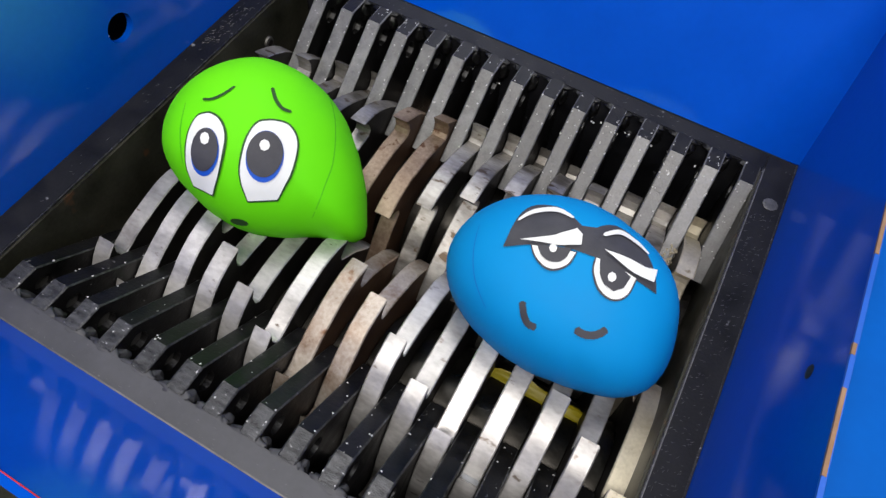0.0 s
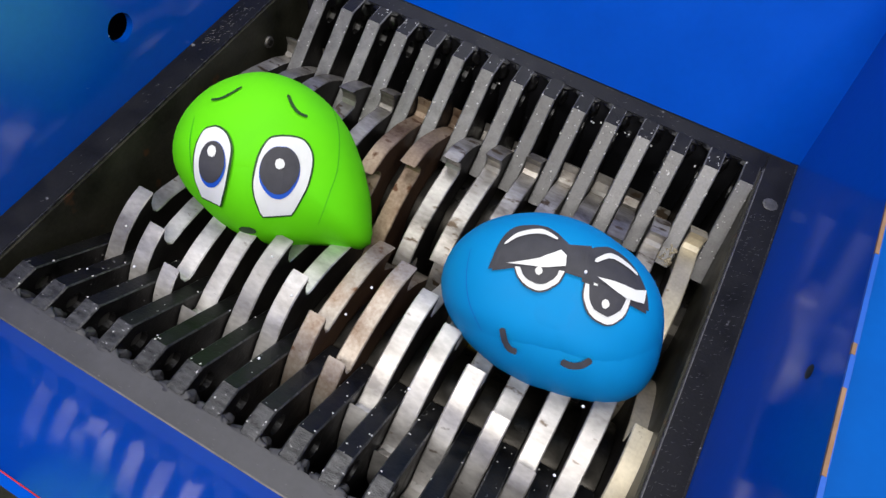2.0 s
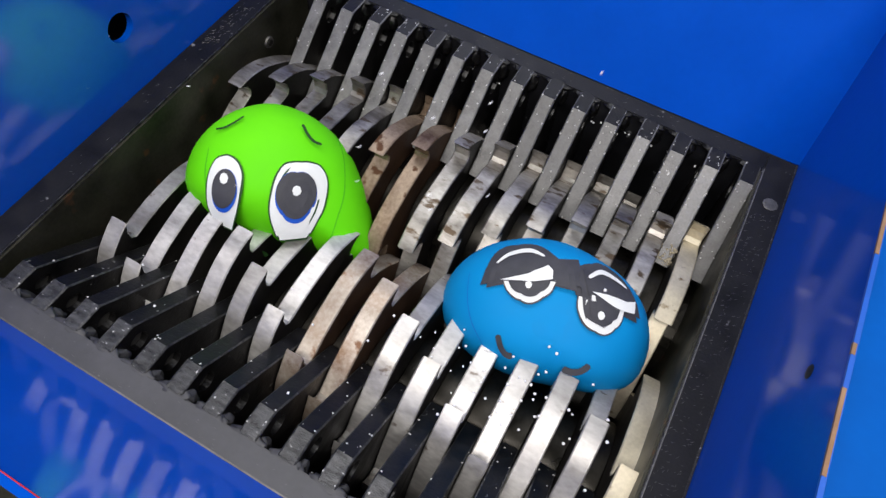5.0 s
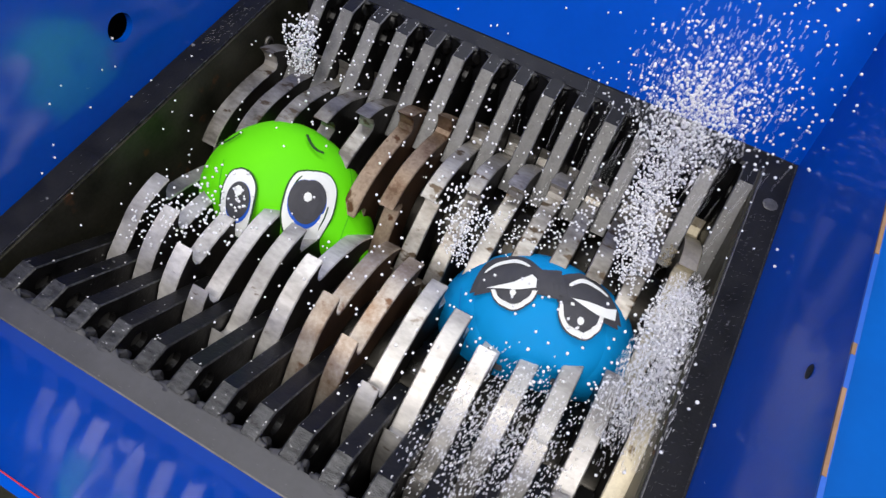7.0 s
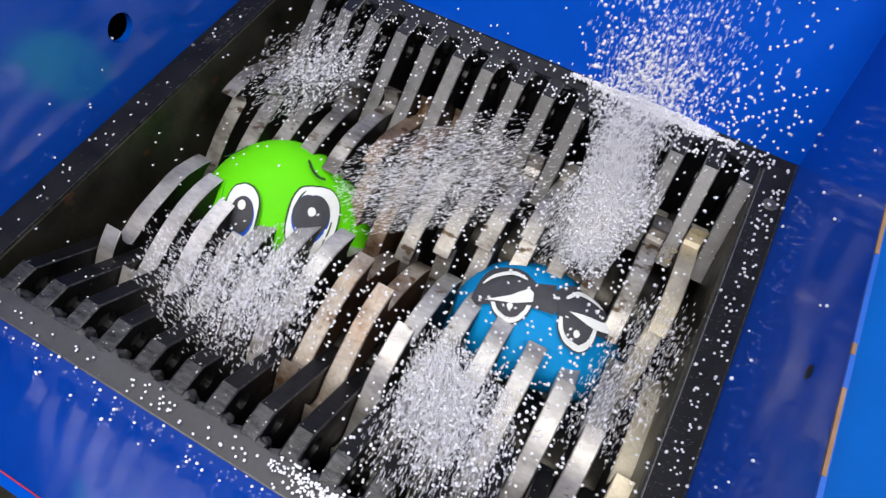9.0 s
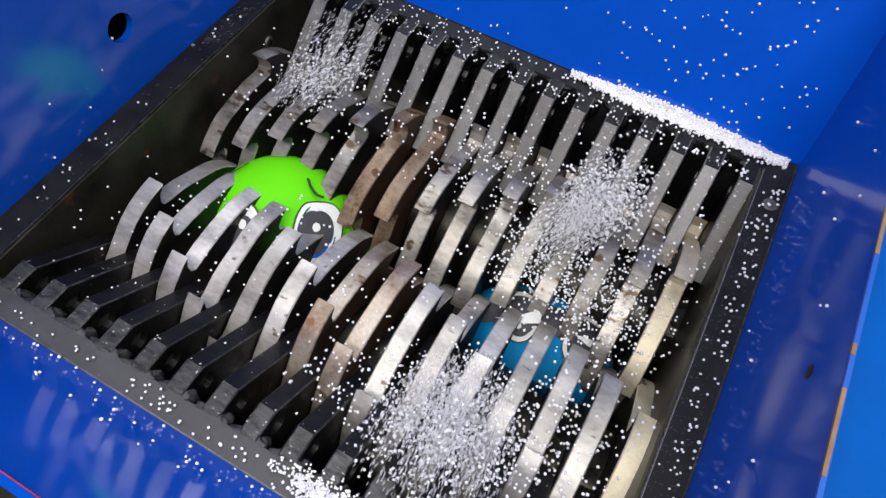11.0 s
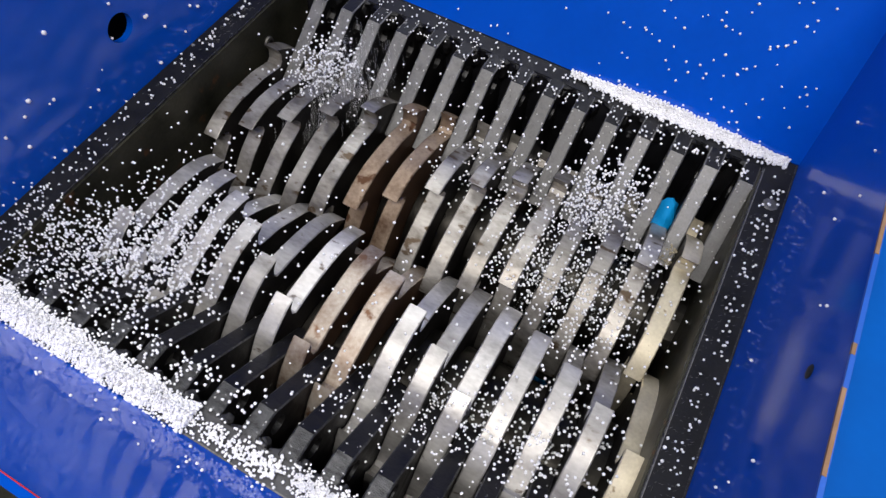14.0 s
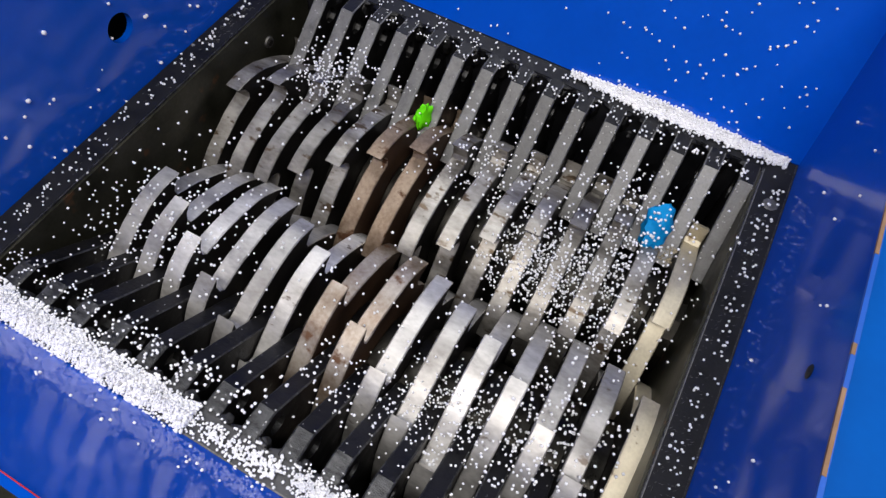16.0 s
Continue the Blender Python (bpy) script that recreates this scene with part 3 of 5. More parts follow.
# how the stretched prints slide over the soft body: seconds, tilt and turn in degrees, bulge in millimetres
GREEN_SLIDE_EYE_L = [(0, -0.1, -1.5, 0.6), (1.5, 2.0, -2.0, 0.7), (2.5, 1.0, -2.0, 1.8), (3.5, 1.0, -4.0, 2.1), (6.5, -2.0, -3.0, 2.0), (7, 1.0, -3.0, 2.4), (8, -2.0, -5.0, 3.2), (8.5, -2.0, -4.0, 3.2), (9, -4.0, -1.0, 3.2)]
GREEN_SLIDE_EYE_R = [(0, -0.4, -1.2, 0.3), (1.5, 4.0, 3.0, 0.3), (2.5, 4.0, 4.0, 1.2), (3.5, 4.0, 5.0, 1.3), (6.5, 0.0, 7.0, 1.7), (7, -1.0, 7.0, 1.7), (8, -6.0, 6.0, 1.7), (8.5, -4.0, 8.0, 1.9), (9, -6.0, 9.0, 2.2), (11.5, -8.0, 13.0, 2.2)]
GREEN_SLIDE_BROW_L = [(0, -0.4, -1.9, 0.6), (1.5, -8.0, -2.0, 1.2), (2.5, -11.0, -2.0, 1.7), (3.5, -9.0, -6.0, 2.2), (6.5, -13.0, -17.0, 4.2), (7, -10.0, -24.0, 4.2), (8, -13.0, -34.0, 4.2), (8.5, -13.0, -34.0, 4.2), (9, -17.0, -25.0, 4.2)]
GREEN_SLIDE_BROW_R = [(0, -0.5, -1.9, 0.4), (1.5, -4.0, 4.0, 0.5), (2.5, -5.0, 8.0, 0.7), (3.5, -3.0, 11.0, 0.9), (6.5, -8.0, 7.0, 3.2), (7, -9.0, 4.0, 3.4), (8, -15.0, -1.0, 3.7), (8.5, -10.0, -1.0, 3.2), (9, -6.0, 4.0, 2.8)]
BLUE_SLIDE_EYE_L = [(0, 0.3, 0.9, 0.3), (1.5, 0.7, -1.4, 0.7), (2.5, -2.3, -0.7, 1.0), (3.5, -2.9, -3.0, 1.3), (6.5, -4.6, -5.9, 2.6), (7, -7.5, -7.4, 2.5), (8, -6.8, -5.2, 2.3), (8.5, -8.8, -6.9, 2.2), (9, -8.9, -7.4, 2.2)]
BLUE_SLIDE_EYE_R = [(0, -0.2, 1.0, 0.3), (1.5, 5.0, 0.6, 0.9), (2.5, 1.9, 6.7, 1.2), (3.5, 2.3, 5.9, 1.6), (6.5, 3.9, 5.7, 2.4), (7, -2.1, 1.8, 2.4), (8, -3.0, 4.3, 2.3), (8.5, -6.0, 4.7, 2.0), (9, -4.9, 3.8, 1.8)]
BLUE_SLIDE_SMILE_L = [(0, 0.7, 1.5, 0.4), (1.5, 3.3, -6.4, 1.5), (2.5, 2.0, -5.9, 1.6), (3.5, -2.3, -9.6, 1.7)]
BLUE_SLIDE_SMILE_R = [(0, 0.0, 1.4, 0.6), (1.5, 9.3, -4.6, 1.1), (2.5, 6.6, -0.1, 0.9), (3.5, 6.9, -0.4, 0.8)]
# seconds, and millimetres by which the pieces of a stretched eye part, along and up
GREEN_STRETCH = [(0, 0, 0), (1.5, 0.6, 0.5), (2.5, 1.5, 1.1), (3.5, 2.0, 1.5), (6.5, 2.2, 1.5), (9, 2.2, 1.5)]
BLUE_STRETCH = [(0, 0, 0), (1.5, 1.3, 0.6), (2.5, 2.4, 1.2), (3.5, 3.4, 1.6), (6.5, 3.2, 1.5), (9, 1.6, 1.2)]
SLIDES, BELLIES, FLANKS = [], [], []
GREEN_TURN, BLUE_TURN = (38.846, 10.453, 36.755), (26.432, -11.531, 23.821)


def toy_surface(rim, depth, power=2.3):
    """Height of the soft body's front over its middle plane, in millimetres."""
    angles = [a for a, r in rim] + [rim[0][0] + 360]
    radii = [r for a, r in rim] + [rim[0][1]]

    def reach(deg):
        deg = (deg - angles[0]) % 360 + angles[0]
        return float(np.interp(deg, angles, radii))

    def height(u, v):
        rho = math.hypot(u, v) / reach(math.degrees(math.atan2(v, u)))
        return depth * max(0.0, 1 - min(rho, 1) ** power) ** (1 / power)

    return reach, height


def toy_body(name, rim, depth, back, mat, toy, label):
    """A closed cushion: the rim swept over the front and the back."""
    reach, height = toy_surface(rim, depth)
    n, rings = 72, 14
    smoothed = [sum(reach(360 * (i + d) / n) * w for d, w in ((-1, 1), (0, 2), (1, 1))) / 4 for i in range(n)]
    verts, faces = [(0, 0, depth * 0.001)], []
    total = 2 * rings - 1
    for j in range(1, total + 1):
        psi = math.pi * j / (total + 1)
        s, c = math.sin(psi), math.cos(psi)
        for i in range(n):
            a = 2 * math.pi * i / n
            rho = s ** (2 / 2.3)
            h = (abs(c) ** (2 / 2.3)) * (depth if c > 0 else -back)
            verts.append((smoothed[i] * rho * math.cos(a) * 0.001, smoothed[i] * rho * math.sin(a) * 0.001, h * 0.001))
    verts.append((0, 0, -back * 0.001))
    for i in range(n):
        j = (i + 1) % n
        faces.append((0, 1 + i, 1 + j))
        for k in range(total - 1):
            faces.append((1 + k * n + i, 1 + (k + 1) * n + i, 1 + (k + 1) * n + j, 1 + k * n + j))
        faces.append((1 + (total - 1) * n + i, len(verts) - 1, 1 + (total - 1) * n + j))
    return solid(name, verts, faces, mat, toy, label, smooth=True)


def print_patch(name, outline, lift, mat, rim, depth, parent, grow=0.0):
    """A thin printed patch that follows the body: rings from the outline to its middle."""
    reach, height = toy_surface(rim, depth)
    cu, cv = sum(p[0] for p in outline) / len(outline), sum(p[1] for p in outline) / len(outline)
    dense = []
    n = len(outline)
    for i in range(n):
        p0, p1, p2, p3 = [Vector(outline[(i + d) % n]) for d in (-1, 0, 1, 2)]
        sharp = (p1 - p0).angle(p2 - p1, 0) > 0.75 or (p2 - p1).angle(p3 - p2, 0) > 0.75
        for q in range(4):
            t = q / 4
            dense.append(p1.lerp(p2, t) if sharp else 0.5 * ((2 * p1) + (p2 - p0) * t + (2 * p0 - 5 * p1 + 4 * p2 - p3) * t * t + (3 * p1 - p0 - 3 * p2 + p3) * t ** 3))
    verts, faces, m, rings = [], [], len(dense), 7
    for j in range(rings):
        s = 1 - j / rings
        for p in dense:
            d = Vector((p.x - cu, p.y - cv))
            d = d * s * (1 + grow / max(d.length, 0.1))
            u, v = cu + d.x, cv + d.y
            verts.append((u, v))
    verts.append((cu, cv))
    pts = []
    for u, v in verts:
        w = height(u, v)
        nrm = Vector((-(height(u + 0.5, v) - height(u - 0.5, v)), -(height(u, v + 0.5) - height(u, v - 0.5)), 1.0)).normalized()
        pts.append((Vector((u, v, w)) + nrm * lift) * 0.001)
    for j in range(rings - 1):
        for i in range(m):
            k = (i + 1) % m
            faces.append((j * m + i, j * m + k, (j + 1) * m + k, (j + 1) * m + i))
    for i in range(m):
        faces.append(((rings - 1) * m + i, (rings - 1) * m + (i + 1) % m, len(pts) - 1))
    return solid(name, pts, faces, mat, parent, smooth=True)


def print_stroke(name, line, widths, lift, mat, rim, depth, parent):
    """A printed stroke with round ends along a curve."""
    reach, height = toy_surface(rim, depth)
    path, n = [], len(line)
    for i in range(n - 1):
        p0, p1, p2, p3 = [Vector(line[min(max(i + d, 0), n - 1)]) for d in (-1, 0, 1, 2)]
        for q in range(6 if i < n - 2 else 7):
            t = q / 6
            path.append(0.5 * ((2 * p1) + (p2 - p0) * t + (2 * p0 - 5 * p1 + 4 * p2 - p3) * t * t + (3 * p1 - p0 - 3 * p2 + p3) * t ** 3))
    verts, faces = [], []
    for i, p in enumerate(path):
        f = i / (len(path) - 1)
        d = (path[min(i + 1, len(path) - 1)] - path[max(i - 1, 0)]).normalized()
        side = Vector((-d.y, d.x))
        w = float(np.interp(f, np.linspace(0, 1, len(widths)), widths)) / 2
        w *= math.sqrt(max(0.06, 1 - max(0, (abs(f - 0.5) - 0.44) / 0.06) ** 2))
        for s in (-1, -0.5, 0, 0.5, 1):
            u, v = p + side * w * s
            nrm = Vector((-(height(u + 0.5, v) - height(u - 0.5, v)), -(height(u, v + 0.5) - height(u, v - 0.5)), 1.0)).normalized()
            verts.append((Vector((u, v, height(u, v))) + nrm * lift) * 0.001)
    for i in range(len(path) - 1):
        for s in range(4):
            faces.append((i * 5 + s, i * 5 + s + 1, (i + 1) * 5 + s + 1, (i + 1) * 5 + s))
    return solid(name, verts, faces, mat, parent, smooth=True)


def rounded(line):
    """More points along an open curve, so that a patch made from it has no corners."""
    out, n = [], len(line)
    for i in range(n - 1):
        p0, p1, p2, p3 = [Vector(line[min(max(i + d, 0), n - 1)]) for d in (-1, 0, 1, 2)]
        for q in range(4):
            t = q / 4
            out.append(tuple(0.5 * ((2 * p1) + (p2 - p0) * t + (2 * p0 - 5 * p1 + 4 * p2 - p3) * t * t + (3 * p1 - p0 - 3 * p2 + p3) * t ** 3)))
    return out + [line[-1]]


def worn_rim(rim, cuts):
    """The rim of the upper body, drawn in where the belly is pulled down."""
    return [(a, r * float(np.interp(a, [c[0] for c in cuts], [c[1] for c in cuts]))) for a, r in rim]


def green_toy():
    toy = tagged(new("squeeze_toy"), "lime green stuffed squeeze toy with worried cartoon eyes, sinking between blades", "toy")
    rim, d = GREEN_RIM, 46
    toy_body("body", worn_rim(rim, ((-180, 1), (-166, 0.92), (-148, 0.8), (-124, 0.72), (-87, 0.7), (-69, 0.77), (-57, 0.9), (-48, 1), (180, 1))), d, 40, GREEN_CLOTH, toy, "")
    BELLIES.append((toy_body("belly", [(a, r * 1.003) for a, r in rim], d * 1.003, 40.1, GREEN_CLOTH, toy, ""), GREEN_TURN))
    for eye, pupil, glint, slide in ((GREEN_FACE_EYE_L, GREEN_FACE_PUPIL_L, GREEN_FACE_GLINT_L, GREEN_SLIDE_EYE_L), (GREEN_FACE_EYE_R, GREEN_FACE_PUPIL_R, GREEN_FACE_GLINT_R, GREEN_SLIDE_EYE_R)):
        mu, mv = sum(p[0] for p in pupil) / 14, sum(p[1] for p in pupil) / 14
        for q, (sx, sy) in enumerate(((-1, -0.8), (1, -0.8), (0, 1))):
            lift = 0.01 * q
            e = print_patch("eye" if q == 0 else "eye_stretch", eye, 0.8 + lift, GREEN_INK, rim, d, toy, 0.85)
            e["label"] = "printed cartoon eye"
            print_patch("eye_white", eye, 1.25 + lift, WHITE_INK, rim, d, e, -0.2)
            print_patch("iris", pupil, 1.85 + lift, IRIS_INK, rim, d, e, 0.2)
            print_patch("pupil", [(mu + (u - mu) * 0.98, mv + (v - mv) * 0.9 + 1.1) for u, v in pupil], 2.45 + lift, INK, rim, d, e, 0.0)
            if q == 2:
                print_patch("glint", glint, 2.9, WHITE_INK, rim, d, e)
            wide = 0.0 if eye is GREEN_FACE_EYE_L else 1.0
            SLIDES.append((e, eye, rim, d, slide, (sx * wide, sy * wide, GREEN_STRETCH, eye)))
    for line, widths, slide in ((GREEN_FACE_BROW_L, (1.2, 1.3, 1.0), GREEN_SLIDE_BROW_L), (GREEN_FACE_BROW_R, (1.7, 1.8, 1.4), GREEN_SLIDE_BROW_R)):
        SLIDES.append((print_stroke("eyebrow", line, widths, 0.4, GREEN_INK, rim, d, toy), line, rim, d, slide))
    print_patch("mouth", GREEN_FACE_MOUTH, 0.4, GREEN_INK, rim, d, toy)
    print_stroke("seam", GREEN_FACE_SEAM, (0.3, 0.5, 0.5, 0.3), 0.25, SEAM_GREEN, rim, d, toy)
    print_stroke("seam", GREEN_FACE_SEAM2, (0.3, 0.5, 0.3), 0.25, SEAM_GREEN, rim, d, toy)
    return toy


def blue_toy():
    toy = tagged(new("squeeze_toy"), "bright blue stuffed squeeze toy with smug cartoon eyes, sinking between blades", "toy")
    rim, d = BLUE_RIM, 44
    cut = worn_rim(rim, ((-180, 1), (-170, 0.95), (-148, 0.86), (-123, 0.78), (-73, 0.74), (-58, 0.78), (-45, 0.86), (-33, 0.94), (-20, 1), (180, 1)))
    toy_body("body", worn_rim(rim, ((-180, 0.76), (-170, 0.74), (-148, 0.66), (-123, 0.59), (-73, 0.56), (-58, 0.62), (-45, 0.72), (-33, 0.8), (-20, 0.86), (0, 0.88), (30, 0.95), (60, 1), (110, 1), (140, 0.88), (165, 0.78), (180, 0.76))), d, 40, BLUE_CLOTH, toy, "")
    FLANKS.append((toy_body("flank", [(a, r * 0.998) for a, r in cut], d * 0.998, 39.9, BLUE_CLOTH, toy, ""), BLUE_TURN))
    BELLIES.append((toy_body("belly", [(a, r * 1.003) for a, r in rim], d * 1.003, 40.1, BLUE_CLOTH, toy, ""), BLUE_TURN))
    sides = ((BLUE_FACE_LOBE_L, BLUE_FACE_ARC_L, (0.8, 2.0, 2.2, 0.9), BLUE_FACE_LID_L, BLUE_FACE_U_L, BLUE_FACE_PUPIL_L, BLUE_FACE_GLINT_L, 2.1, BLUE_SLIDE_EYE_L),
             (BLUE_FACE_LOBE_R, BLUE_FACE_ARC_R, (1.6, 2.2, 1.6, 0.7), BLUE_FACE_LID_R, BLUE_FACE_U_R, BLUE_FACE_PUPIL_R, BLUE_FACE_GLINT_R, 2.5, BLUE_SLIDE_EYE_R))
    for lobe, arc, arc_widths, lid, u, pupil, glint, width, slide in sides:
        u = rounded(u)
        for q, (sx, sy) in enumerate(((-1, -0.6), (1, -0.6), (0, 0.6))):
            lift = 0.01 * q
            brow = print_patch("eyebrow" if q == 0 else "eyebrow_stretch", lobe, 0.5 + lift, INK, rim, d, toy)
            eye = print_patch("eye" if q == 0 else "eye_stretch", u, 0.7 + lift, INK, rim, d, toy, width / 2 + 0.8)
            eye["label"] = "printed half-closed cartoon eye"
            print_patch("eye_white", u, 1.1 + lift, WHITE_INK, rim, d, eye, width / 2)
            print_patch("pupil", pupil, 1.65 + lift, INK, rim, d, eye, 0.2)
            if q == 2:
                print_patch("eyelid", lid, 2.2, WHITE_INK, rim, d, eye, 0.5)
                print_patch("glint", glint, 2.4, WHITE_INK, rim, d, eye)
                print_stroke("highlight", arc, arc_widths, 1.4, WHITE_INK, rim, d, brow)
            SLIDES.append((eye, glint, rim, d, slide, (sx, sy, BLUE_STRETCH, lobe + u)))
            SLIDES.append((brow, glint, rim, d, slide, (sx, sy, BLUE_STRETCH, lobe + u)))
    SLIDES.append((print_stroke("smile", BLUE_FACE_MOUTH_L, (2.8, 2.9, 3.0), 0.4, INK, rim, d, toy), BLUE_FACE_MOUTH_L, rim, d, BLUE_SLIDE_SMILE_L))
    SLIDES.append((print_stroke("smile", BLUE_FACE_MOUTH_R, (3.2, 3.3, 3.1), 0.4, INK, rim, d, toy), BLUE_FACE_MOUTH_R, rim, d, BLUE_SLIDE_SMILE_R))
    print_stroke("seam", BLUE_FACE_SEAM, (0.3, 0.5, 0.5, 0.3), 0.25, SEAM_BLUE, rim, d, toy)
    return toy


green = green_toy()
blue = blue_toy()

# ---- foam beads: loose white filling, in clouds and drifts that move as they are thrown about ----
def ico():
    bm = bmesh.new()
    bmesh.ops.create_icosphere(bm, subdivisions=1, radius=1)
    v = np.array([p.co[:] for p in bm.verts])
    f = np.array([[q.index for q in face.verts] for face in bm.faces])
    bm.free()
    return v, f


ICO_V, ICO_F = ico()
OCTA_V = np.array(((1, 0, 0), (-1, 0, 0), (0, 1, 0), (0, -1, 0), (0, 0, 1), (0, 0, -1)), float)
OCTA_F = np.array(((0, 2, 4), (2, 1, 4), (1, 3, 4), (3, 0, 4), (2, 0, 5), (1, 2, 5), (3, 1, 5), (0, 3, 5)))
BEAD_R = 0.00074
MOVES = []


def beads(name, label, points, seed, rows, centre, size=1.0, shape=None):
    """One heap or cloud of beads. rows: seconds and the place of its middle."""
    rng = np.random.default_rng(seed)
    pts = np.asarray(points) - np.asarray(centre)
    n = len(pts)
    r = BEAD_R * size * rng.uniform(0.75, 1.2, n)
    shape_v, shape_f = shape or (ICO_V, ICO_F)
    verts = (pts[:, None, :] + shape_v[None, :, :] * r[:, None, None] * rng.uniform(0.88, 1.1, (n, 1, 3))).reshape(-1, 3)
    faces = (shape_f[None, :, :] + (np.arange(n) * len(shape_v))[:, None, None]).reshape(-1, 3)
    ob = solid(name, verts.tolist(), faces.tolist(), BEAD_WHITE, smooth=True)
    tagged(ob, label, "foam beads", kind="stuff")
    MOVES.append((ob, rows))
    return ob


def plume(seed, *legs):
    """Points along legs (start, end, radius at start, radius at end, count, thinning)."""
    rng = np.random.default_rng(seed)
    out = []
    for a, b, ra, rb, n, thin in legs:
        t = rng.uniform(0, 1, n) ** thin
        a, b = np.array(a), np.array(b)
        spread = rng.normal(0, 1, (n, 3))
        spread *= np.minimum(1, 2.0 / np.linalg.norm(spread, axis=1))[:, None]
        out.append(a + (b - a) * t[:, None] + spread * (ra + (rb - ra) * t)[:, None])
    return np.concatenate(out)


def drift(seed, a, b, width, height, n):
    """A low heap along a line: highest in the middle, ragged at the rims."""
    rng = np.random.default_rng(seed)
    a, b = np.array(a), np.array(b)
    d = (b - a) / np.linalg.norm(b - a)
    side = np.array((-d[1], d[0], 0))
    t, s = rng.uniform(0, 1, n), np.clip(rng.normal(0, 0.42, n), -1.15, 1.15)
    h = height * np.maximum(0, 1 - np.abs(s)) * (0.75 + 0.5 * np.sin(t * 23 + seed) ** 2) * rng.uniform(0.1, 1, n)
    return a + (b - a) * t[:, None] + side * (s * width)[:, None] + np.array((0, 0, 1)) * (h + BEAD_R)[:, None]


def sheet(seed, origin, u, v, n, lift):
    """Single beads clinging to a flat surface."""
    rng = np.random.default_rng(seed)
    p = rng.uniform(0, 1, (n, 2))
    return np.array(origin) + p[:, :1] * np.array(u) + p[:, 1:] * np.array(v) + np.array(lift) * BEAD_R


DEEP = -0.42


def at_rest(centre, start, arrive, via=None):
    """Lies below the cutters, is thrown up between start and arrive, and stays."""
    c = Vector(centre)
    src = Vector(via) if via else Vector((c.x * 0.75, c.y * 0.4, -0.03))
    low = Vector((src.x * 0.8, src.y * 0.5, DEEP))
    top = (src + c) / 2 + Vector((0, 0, 0.02))
    m = (start + arrive) / 2
    rows = [(0, low, 0), (start - 0.25, low, 0)] if start > 0.3 else [(0, low, 0)]
    rows += [(start, src, -25), (m, top, -12), (arrive, c, 0), (arrive + 0.1, c, 0), (16, c, 0)]
    return rows


def spray(centre, start, stop, sway, step=0.1, seed=0, path=()):
    """Comes up from the cutters, keeps flying about one place, drops back at stop."""
    c = Vector(centre)
    rng = random.Random(seed)
    low = Vector((c.x * 0.7, c.y * 0.2, DEEP))
    rows = [(0, low, 0), (start - 0.2, low, 0), (start + 0.15, c - Vector((0, 0, 0.01)), 0)]
    t = start + 0.4
    while t < min(stop, 15.8):
        shift = Vector((0, 0, 0))
        if path:
            for i in range(3):
                shift[i] = float(np.interp(t, [q[0] for q in path], [q[1 + i] for q in path]))
        rows.append((round(t, 2), c + shift + Vector([rng.uniform(-1.7, 1.7) * sway for _ in range(3)]), rng.uniform(-5, 5)))
        t += step
    if stop < 15.5:
        rows += [(stop + 0.05, rows[-1][1] + Vector((0, 0, -0.01)), 0), (stop + 0.45, low, 0), (16, low, 0)]
    else:
        rows.append((16, rows[-1][1], 0))
    return rows


